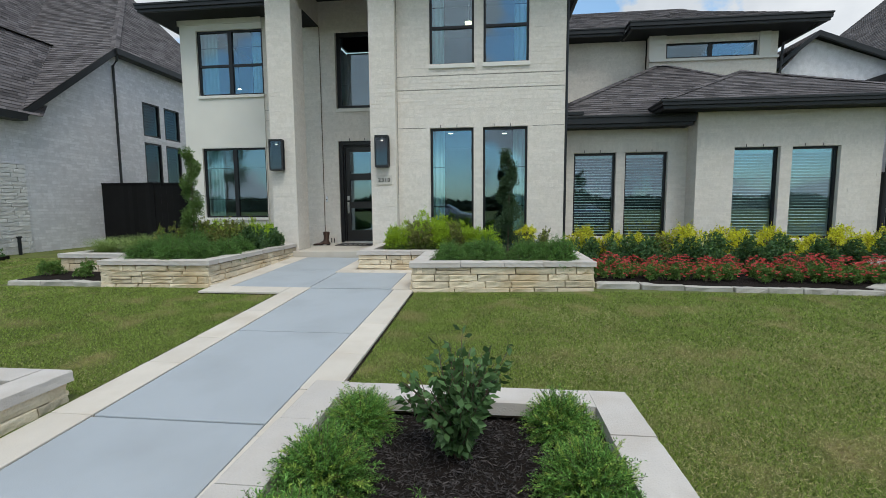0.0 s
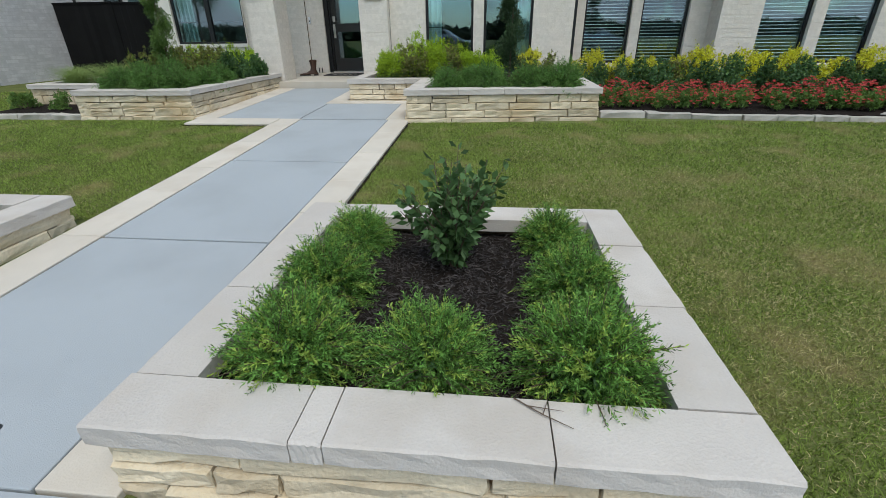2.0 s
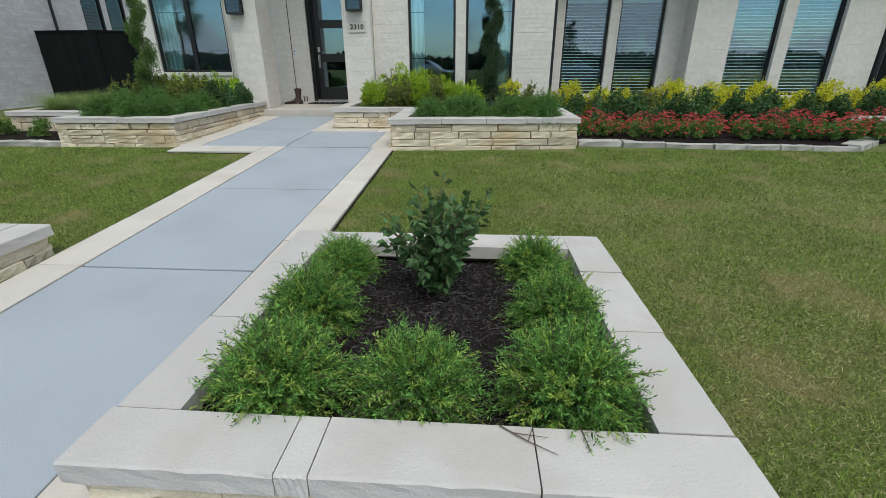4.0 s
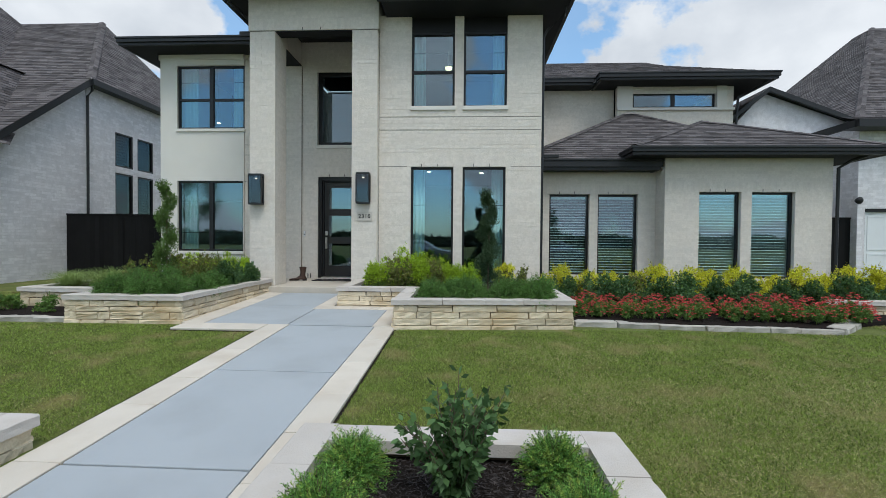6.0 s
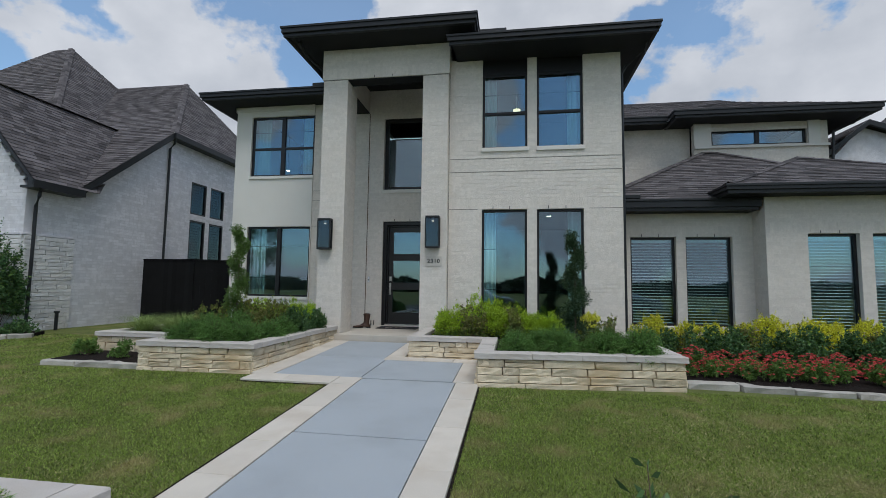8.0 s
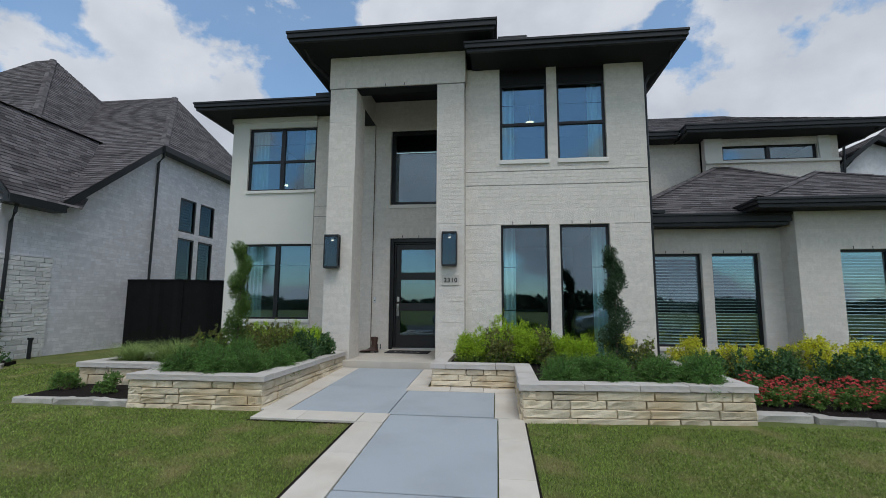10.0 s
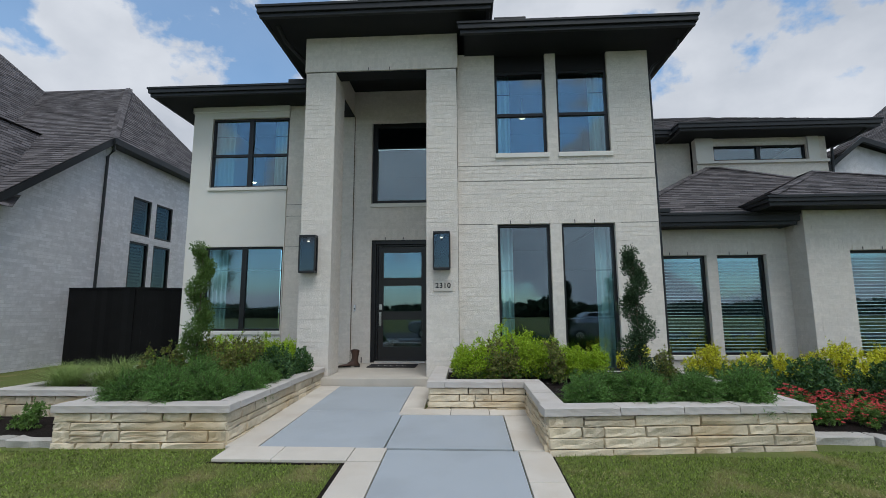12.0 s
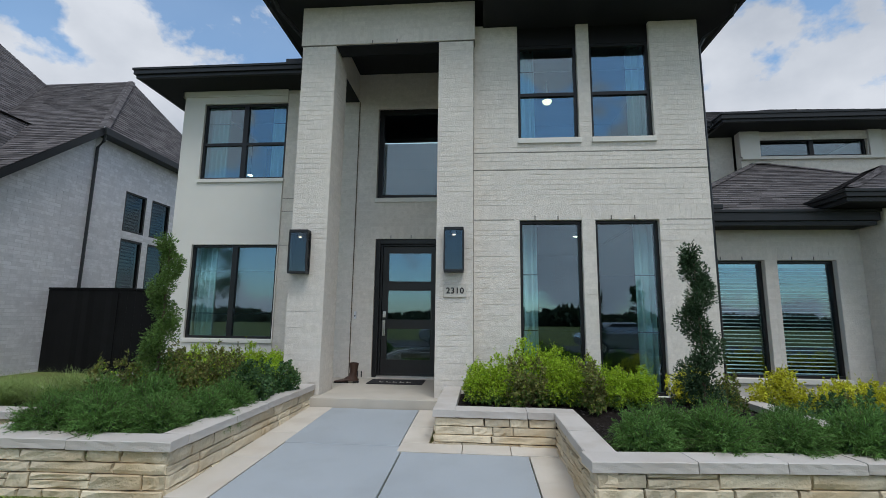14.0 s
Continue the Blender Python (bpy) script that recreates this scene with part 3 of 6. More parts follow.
def brick_wall(name, axis, at, face, u0, u1, z0, z1, thick, holes=(), label="", soldiers=(), lines=(), mats=None, singles=False, bw=0.25, bh=0.077):
    """A painted brick wall. axis 'y': the wall runs along x and faces face*y; axis 'x': it runs along y. at: its outer plane."""
    brick_m, mortar_m = mats or (BRICK, MORTAR)
    def put(acc, a0, a1, d0, d1, c0, c1):
        lo, hi = sorted((at - face * d0, at - face * d1))
        if axis == "y":
            acc.box(a0, a1, lo, hi, c0, c1)
        else:
            acc.box(lo, hi, a0, a1, c0, c1)
    base = Acc()
    for a0, a1, c0, c1 in cells(u0, u1, z0, z1, holes):
        put(base, a0, a1, 0.0025, thick, c0, c1)
    wall = part(name, base, mortar_m, None, label or "cream painted brick wall", "structure")
    acc = Acc()
    unit = None
    count = 0
    r = random.Random(name)
    for a0, a1, c0, c1 in brick_rects(u0, u1, z0, z1, holes, bw, bh, 0.007, soldiers, lines):
        proud = r.uniform(-0.001, 0.002)
        if singles and count < 300:
            if unit is None:
                unit = Acc().box(-0.5, 0.5, -0.5, 0.5, -0.5, 0.5).mesh("brick", brick_m)
            ob = new("brick", unit)
            ob.parent = wall
            d = (0.012 + proud)
            if axis == "y":
                ob.matrix_basis = Matrix.Translation(((a0 + a1) / 2, at - face * (0.006 - proud / 2), (c0 + c1) / 2)) @ Matrix.Diagonal((a1 - a0, d, c1 - c0, 1))
            else:
                ob.matrix_basis = Matrix.Translation((at - face * (0.006 - proud / 2), (a0 + a1) / 2, (c0 + c1) / 2)) @ Matrix.Diagonal((d, a1 - a0, c1 - c0, 1))
            count += 1
        else:
            put(acc, a0, a1, -proud, 0.010, c0, c1)
    if acc.v:
        part("bricks", acc, brick_m, wall, "painted brick courses", "stuff")
    return wall


W_LOW = [(0.13, 1.02, 0.30, 2.74), (1.21, 2.10, 0.30, 2.74)]
W_UP = [(0.13, 1.03, 3.98, 5.86), (1.215, 2.11, 3.98, 5.86)]
brick_wall("wall_block", "y", 9.905, -1, -0.54, 2.82, 0.05, 5.86, 0.22, W_LOW + W_UP, "cream painted brick wall with tall paired windows", [(2.745, 2.96)], (2.74, 3.50, 3.77))
brick_wall("wall_block_side", "x", 2.82, 1, 9.911, 14.3, 0.05, 5.86, 0.2, (), "cream painted brick side wall", (), (2.74, 3.50, 3.77))
brick_wall("wall_column_right", "y", 9.72, -1, -1.07, -0.545, 0.1, 5.50, 0.14, (), "cream painted brick entry column", (), (1.0, 2.74, 4.2), singles=True)
brick_wall("wall_column_right_inner", "x", -1.07, -1, 9.726, 11.56, 0.1, 5.50, 0.2, ())
brick_wall("wall_column_right_outer", "x", -0.545, 1, 9.726, 9.90, 0.1, 5.50, 0.2, ())
brick_wall("wall_column_left", "y", 9.72, -1, -3.215, -2.68, 0.1, 5.50, 0.14, (), "cream painted brick entry column", (), (1.0, 2.74, 4.2), singles=True)
brick_wall("wall_column_left_inner", "x", -2.68, 1, 9.726, 10.30, 0.1, 5.50, 0.2, ())
brick_wall("wall_column_left_outer", "x", -3.215, -1, 9.726, 10.30, 0.1, 5.50, 0.2, ())
brick_wall("wall_column_left_back", "y", 10.30, 1, -3.209, -2.686, 0.1, 5.50, 0.1, ())
brick_wall("wall_tower_top", "y", 9.70, -1, -3.235, -0.525, 5.505, 6.17, 0.30, (), "cream painted brick band over the entry arch", [(5.505, 5.74)])
brick_wall("wall_tower_left", "x", -3.235, -1, 9.706, 11.7, 5.505, 6.17, 0.42, ())
brick_wall("wall_tower_right", "x", -0.525, 1, 9.706, 11.7, 5.505, 6.17, 0.42, ())
a = Acc(); a.box(-2.80, -0.96, 9.725, 9.99, 5.485, 5.502); a.box(-3.2, -2.80, 10.31, 11.55, 5.485, 5.502)
# unseen dark panel added behind the beam to darken the upper window's reflection
a.box(-2.80, -0.96, 10.004, 10.02, 5.485, 6.06)
part("trim", a, SOFFIT, None, "dark lintel trim under the entry arch, with an added panel behind the beam", "structure")
a = Acc(); a.box(-2.81, -0.95, 10.022, 11.55, 6.06, 6.12)
part("ceiling", a, SOFFIT, None, "dark porch ceiling", "structure")
DOOR_HOLE = (-2.39, -1.11, 0.245, 2.76)
TW_HOLE = (-2.41, -1.11, 3.53, 5.36)
brick_wall("wall_entry", "y", 11.56, -1, -4.25, -0.96, 0.1, 6.1, 0.25, [DOOR_HOLE, TW_HOLE], "cream painted brick wall behind the porch", [(2.765, 2.99)], (2.64, 3.3, 3.55))
a = Acc(); a.box(-2.797, -2.783, 11.545, 11.556, 0.25, 5.48)
part("control_joint", a, JOINT, None, "brown sealant joint up the brick wall", "structure")
def reveals(label, x0, x1, y, heights, holes=()):
    """Thin sealed joints across a brick face; dark strips paint in the groove shadow."""
    a = Acc()
    for z in heights:
        for c in cells(x0, x1, z - 0.005, z + 0.005, holes):
            a.box(c[0], c[1], y - 0.0035, y + 0.004, c[2], c[3])
    part("control_joint", a, SEALANT_SHADE, None, label, "structure")


reveals("thin sealed joints with coloured-in groove shadow across the brick block", -0.53, 2.81, 9.905, (3.50, 3.77), W_LOW + W_UP)
reveals("thin sealed joints with coloured-in groove shadow beside the window heads", -0.53, 2.81, 9.905, (2.743,), [(0.05, 2.2, 2.6, 2.9)])
reveals("thin sealed joints with coloured-in groove shadow on the entry column", -1.065, -0.55, 9.72, (5.497,))
reveals("thin sealed joints with coloured-in groove shadow on the entry column", -3.21, -2.685, 9.72, (5.497,))
reveals("thin sealed joints with coloured-in groove shadow on the brick strip", -4.24, -3.3, 11.56, (2.64, 3.30, 3.55))
# corner strip: its dark colour paints sealant and the crease's shade together
a = Acc(); a.box(-0.545, -0.537, 9.898, 9.9045, 0.3, 5.5)
part("control_joint", a, SEALANT_SHADE, None, "sealed joint with coloured-in corner shade where column meets block", "structure")
LLW, ULW = (-5.97, -4.27, 0.89, 2.65), (-5.97, -4.25, 3.95, 5.52)
a = Acc()
for c in cells(-6.40, -4.252, 0.05, 5.80, [LLW, ULW]):
    a.box(c[0], c[1], 11.53, 11.76, c[2], c[3])
part("wall_stucco", a, STUCCO, None, "smooth off-white stucco wall", "structure")
a = Acc(); a.box(-6.401, -6.2, 11.762, 16, 0.05, 5.80)
part("wall_left_side", a, STUCCO, None, "smooth off-white side wall", "structure")
a = Acc(); a.box(-6.44, -4.252, 11.50, 11.528, 5.66, 5.80); a.box(-6.44, -6.403, 11.50, 16, 5.66, 5.80)
part("trim", a, STUCCO, None, "off-white frieze board below the eave", "structure", bevel=0.004)
BW = [(3.19, 4.09, 0.45, 2.29), (4.28, 5.17, 0.45, 2.29)]
brick_wall("wall_study", "y", 10.94, -1, 2.826, 5.56, 0.05, 2.95, 0.2, BW, "cream painted brick wall with blinds behind windows", [(2.295, 2.51)], (2.29,))
GW = [(6.28, 7.15, 0.45, 2.30), (7.37, 8.26, 0.45, 2.30)]
brick_wall("wall_wing", "y", 10.465, -1, 5.555, 9.02, 0.05, 3.06, 0.2, GW, "cream painted brick wing with two tall windows", [(2.305, 2.52)], (2.30,))
brick_wall("wall_wing_left", "x", 5.555, -1, 10.471, 10.939, 0.05, 3.06, 0.2, ())
brick_wall("wall_wing_right", "x", 9.02, 1, 10.471, 16, 0.05, 3.06, 0.2, ())
brick_wall("wall_upper_back", "y", 14.45, -1, 2.83, 5.72, 3.0, 5.80, 0.2, ())
CW = [(6.17, 8.54, 5.17, 5.60)]
brick_wall("wall_clerestory", "y", 14.15, -1, 5.72, 9.05, 3.0, 5.80, 0.2, CW, "cream painted brick wall with a high strip window")
brick_wall("wall_clerestory_right", "x", 9.05, 1, 14.156, 18, 3.0, 5.80, 0.2, ())
a = Acc()
a.box(5.70, 6.15, 14.10, 14.148, 5.15, 5.80); a.box(8.56, 8.84, 14.10, 14.148, 5.15, 5.80); a.box(5.72, 9.06, 14.08, 14.147, 5.08, 5.148)
part("trim", a, STUCCO, None, "off-white piers and sill beside the strip window", "structure", bevel=0.004)
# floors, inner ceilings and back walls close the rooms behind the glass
# added to keep the sky out; their near-black colour paints the indoor gloom
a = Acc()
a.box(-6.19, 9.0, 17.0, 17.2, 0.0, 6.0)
part("wall_back", a, DIM_ROOM, None, "plain back wall of the house", "structure")
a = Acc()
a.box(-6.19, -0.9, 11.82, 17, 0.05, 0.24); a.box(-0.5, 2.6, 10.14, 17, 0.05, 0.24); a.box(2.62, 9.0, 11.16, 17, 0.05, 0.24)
part("floor", a, DIM_ROOM, None, "dark room floor", "structure")
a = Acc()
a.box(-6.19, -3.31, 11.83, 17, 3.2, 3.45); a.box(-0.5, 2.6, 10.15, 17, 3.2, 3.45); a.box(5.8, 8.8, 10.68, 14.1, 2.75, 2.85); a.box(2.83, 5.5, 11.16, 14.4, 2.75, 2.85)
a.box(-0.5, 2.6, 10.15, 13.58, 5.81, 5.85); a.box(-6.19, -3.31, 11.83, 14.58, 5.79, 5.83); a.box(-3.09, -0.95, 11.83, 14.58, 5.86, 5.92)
part("ceiling", a, DIM_ROOM, None, "plain room ceiling", "structure")
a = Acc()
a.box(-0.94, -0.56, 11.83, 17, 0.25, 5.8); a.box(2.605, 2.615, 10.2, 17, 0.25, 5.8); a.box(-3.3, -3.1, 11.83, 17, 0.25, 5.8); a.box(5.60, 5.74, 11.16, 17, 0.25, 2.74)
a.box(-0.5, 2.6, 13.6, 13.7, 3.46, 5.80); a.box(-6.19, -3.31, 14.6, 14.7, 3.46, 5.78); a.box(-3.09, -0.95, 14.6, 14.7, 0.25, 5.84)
part("wall_partition", a, DIM_ROOM, None, "plain partition wall", "structure")


# ---- eaves and roofs ----
def shingle_plane(name_parent, p0, p1, q1, q0, exposure=0.14, width=0.30):
    """Overlapping shingles on the plane with eave p0-p1 and top q0-q1, as one joined mesh under the roof."""
    p0, p1, q1, q0 = (Vector(p) for p in (p0, p1, q1, q0))
    nrm = (p1 - p0).cross(q0 - p0)
    if nrm.length < 1e-6:
        nrm = (p1 - p0).cross(q1 - p0)
    nrm.normalize()
    if nrm.z < 0:
        nrm = -nrm
    mid_len = ((q0 + q1) / 2 - (p0 + p1) / 2).length
    n = max(1, int(mid_len / exposure))
    acc = Acc()
    r = random.Random(7)
    for i in range(n):
        a0, a1 = p0.lerp(q0, i / n), p1.lerp(q1, i / n)
        b0, b1 = p0.lerp(q0, min(1, (i + 1) / n)), p1.lerp(q1, min(1, (i + 1) / n))
        L = max((a1 - a0).length, 1e-4)
        s = -r.uniform(0, width)
        while s < L:
            w = width * r.uniform(0.5, 1.2)
            u0, u1 = max(0, s) / L, min(L, s + w - 0.004) / L
            s += w
            if u1 - u0 < 1e-3:
                continue
            lift = nrm * (0.010 + r.uniform(0, 0.006))
            c0, c1, c2, c3 = a0.lerp(a1, u0), a0.lerp(a1, u1), b0.lerp(b1, u1), b0.lerp(b1, u0)
            acc.poly(c0 + lift, c1 + lift, c2 + nrm * 0.002, c3 + nrm * 0.002)
            acc.poly(c0, c1, c1 + lift, c0 + lift)
    return part("shingles", acc, SHINGLE, name_parent, "weathered grey-brown asphalt shingles", "stuff")


def ridge_caps(t, p, q):
    """Folded cap shingles along a hip or ridge."""
    p, q = Vector(p), Vector(q)
    d = q - p
    n = max(2, int(d.length / 0.16))
    side = Vector((-d.y, d.x, 0)).normalized() * 0.11
    acc = Acc()
    for i in range(n):
        a0, a1 = p.lerp(q, i / n), p.lerp(q, (i + 1.15) / n)
        u0, u1 = Vector((0, 0, 0.030)), Vector((0, 0, 0.022))
        dn = Vector((0, 0, 0.045))
        acc.poly(a0 + side - dn + u0, a1 + side - dn + u1, a1 + u1, a0 + u0)
        acc.poly(a0 + u0, a1 + u1, a1 - side - dn + u1, a0 - side - dn + u0)
    part("ridge_cap", acc, SHINGLE, t, "folded cap shingles", "stuff")


def roof(name, label, planes, caps=()):
    t = thing(name, label, "roof", "", "structure")
    d = Acc()
    for pl in planes:
        pts = [Vector(p) for p in pl]
        d.poly(*pts)
    part("deck", d, SOFFIT, t)
    for pl in planes:
        if len(pl) == 3:
            shingle_plane(t, pl[0], pl[1], pl[2], pl[2])
        else:
            shingle_plane(t, *pl)
    for c in caps:
        ridge_caps(t, *c)
    return t


def eave(name, x0, x1, y0, y1, zb, zt, sides, label="black fascia and gutter along the eave"):
    """Soffit with a stepped black gutter on the given sides (f, l, r)."""
    t = thing(name, label, "eave", "", "structure")
    a = Acc(); a.box(x0 + 0.12, x1 - (0.12 if "r" in sides else 0), y0 + 0.12, y1, zb - 0.02, zb + 0.04)
    part("soffit", a, SOFFIT, t)
    g = Acc()
    if "f" in sides:
        g.box(x0 + 0.05, x1 - 0.05, y0 + 0.06, y0 + 0.12, zb - 0.03, zt - 0.02)
        g.box(x0 + 0.02, x1 - 0.02, y0 + 0.02, y0 + 0.06, zb + 0.035, zt - 0.02)
        g.box(x0, x1, y0, y0 + 0.13, zt - 0.045, zt)
    if "l" in sides:
        g.box(x0 + 0.06, x0 + 0.12, y0 + 0.121, y1, zb - 0.03, zt - 0.02)
        g.box(x0 + 0.02, x0 + 0.06, y0 + 0.061, y1, zb + 0.035, zt - 0.02)
        g.box(x0, x0 + 0.13, y0 + 0.131, y1, zt - 0.045, zt)
    if "r" in sides:
        g.box(x1 - 0.12, x1 - 0.06, y0 + 0.121, y1, zb - 0.03, zt - 0.02)
        g.box(x1 - 0.06, x1 - 0.02, y0 + 0.061, y1, zb + 0.035, zt - 0.02)
        g.box(x1 - 0.13, x1, y0 + 0.131, y1, zt - 0.045, zt)
    part("gutter", g, TRIM, t, "", bevel=0.006)
    return t


eave("eave_tower", -3.86, 0.09, 8.99, 12.4, 6.17, 6.34, "flr")
eave("eave_block", -0.52, 3.38, 9.15, 15.0, 5.85, 6.01, "fr")
eave("eave_left", -7.05, -3.24, 10.85, 16.5, 5.80, 5.96, "fl")
eave("eave_study", 2.83, 5.54, 10.46, 10.93, 2.80, 3.01, "fr")
eave("eave_wing", 4.66, 9.86, 9.95, 14.0, 3.035, 3.18, "flr")
eave("eave_back", 2.83, 5.0, 13.85, 14.5, 5.80, 5.98, "f")
eave("eave_clerestory", 4.98, 9.95, 13.45, 18.0, 5.80, 5.98, "flr")
roof("roof_tower", "low hipped roof over the entry tower", [((-3.80, 9.06, 6.33), (0.03, 9.06, 6.33), (-1.88, 11.2, 6.9)), ((0.03, 12.4, 6.33), (0.03, 9.06, 6.33), (-1.88, 11.2, 6.9)), ((-3.80, 9.06, 6.33), (-3.80, 12.4, 6.33), (-1.88, 11.2, 6.9))])
roof("roof_block", "low hipped roof over the main block", [((-0.50, 9.22, 6.0), (3.31, 9.22, 6.0), (1.2, 12.6, 6.9), (0.5, 12.6, 6.9)), ((3.31, 9.22, 6.0), (3.31, 15, 6.0), (1.2, 12.6, 6.9))])
roof("roof_left", "low hipped roof over the side wing", [((-6.98, 10.92, 5.95), (-3.24, 10.92, 5.95), (-3.24, 13.6, 6.7), (-4.3, 13.6, 6.7)), ((-6.98, 16.5, 5.95), (-6.98, 10.92, 5.95), (-4.3, 13.6, 6.7))])
roof("roof_study", "hipped shingle roof over the study", [((2.40, 10.55, 3.02), (9.2, 10.55, 3.02), (6.20, 13.95, 4.90), (5.82, 13.95, 4.90)), ((2.40, 14.4, 3.02), (2.40, 10.55, 3.02), (5.82, 13.95, 4.90)), ((9.2, 10.55, 3.02), (9.2, 14.4, 3.02), (6.20, 13.95, 4.90))], [((2.40, 10.55, 3.03), (5.82, 13.95, 4.91)), ((9.2, 10.55, 3.03), (6.20, 13.95, 4.91)), ((5.82, 13.95, 4.91), (6.20, 13.95, 4.91))])
roof("roof_wing", "hipped shingle roof over the single-storey wing", [((4.73, 10.02, 3.19), (9.79, 10.02, 3.19), (7.25, 12.35, 4.28)), ((4.73, 14.1, 3.19), (4.73, 10.02, 3.19), (7.25, 12.35, 4.28), (7.25, 14.1, 4.28)), ((9.79, 10.02, 3.19), (9.79, 14.1, 3.19), (7.25, 14.1, 4.28), (7.25, 12.35, 4.28))], [((4.73, 10.02, 3.20), (7.25, 12.35, 4.29)), ((9.79, 10.02, 3.20), (7.25, 12.35, 4.29)), ((7.25, 12.35, 4.29), (7.25, 14.1, 4.29))])
roof("roof_clerestory", "low hipped shingle roof over the upper rear wing", [((2.83, 13.92, 5.97), (9.0, 13.92, 5.97), (7.3, 16.4, 7.36), (2.83, 16.4, 7.36)), ((9.0, 13.92, 5.97), (9.0, 18, 5.97), (7.3, 16.4, 7.36)), ((5.0, 13.52, 5.97), (9.88, 13.52, 5.97), (7.04, 15.0, 6.73)), ((9.88, 13.52, 5.97), (9.88, 18, 5.97), (7.04, 18, 6.73), (7.04, 15.0, 6.73)), ((5.0, 18, 5.97), (5.0, 13.52, 5.97), (7.04, 15.0, 6.73), (7.04, 18, 6.73))])
a = Acc(); a.box(-4.05, -3.45, 10.9, 11.15, 5.95, 6.06); a.box(0.1, 0.62, 9.22, 9.5, 6.01, 6.10)
part("gutter_box", a, TRIM, None, "black metal diverter on the gutter", "structure", bevel=0.01)
a = Acc(); a.box(4.75, 5.0, 10.5, 10.85, 3.03, 3.10); a.box(2.84, 3.30, 10.5, 10.8, 3.03, 3.11)
part("gutter_box", a, TRIM, None, "black metal diverter on the gutter", "structure", bevel=0.01)


def downspout(pts, label="black square downspout on the wall", r=0.035):
    a = Acc(); a.tube(pts, r, 6)
    d = part("downspout", a, TRIM, None, label)
    return tagged(d, "", "downspout")


downspout([(3.22, 9.6, 5.84), (3.20, 9.66, 5.70), (2.93, 9.95, 5.55), (2.852, 9.97, 5.40), (2.852, 9.97, 0.1)], r=0.028)
downspout([(-3.6, 9.3, 6.15), (-3.55, 9.5, 6.0), (-3.32, 10.2, 5.85), (-3.28, 10.6, 5.8)])
downspout([(9.72, 13.7, 5.78), (9.5, 13.9, 5.6), (9.15, 14.1, 5.45), (9.09, 14.12, 4.2)])
downspout([(9.5, 10.2, 3.03), (9.3, 10.35, 2.95), (9.09, 10.42, 2.8), (9.075, 10.42, 0.1)])


# ---- windows ----
WINDOW_COUNT = [0]


def ring(acc, x0, x1, z0, z1, w, y0, y1):
    acc.box(x0, x1, y0, y1, z1 - w, z1); acc.box(x0, x1, y0, y1, z0, z0 + w)
    acc.box(x0, x0 + w, y0, y1, z0 + w, z1 - w); acc.box(x1 - w, x1, y0, y1, z0 + w, z1 - w)


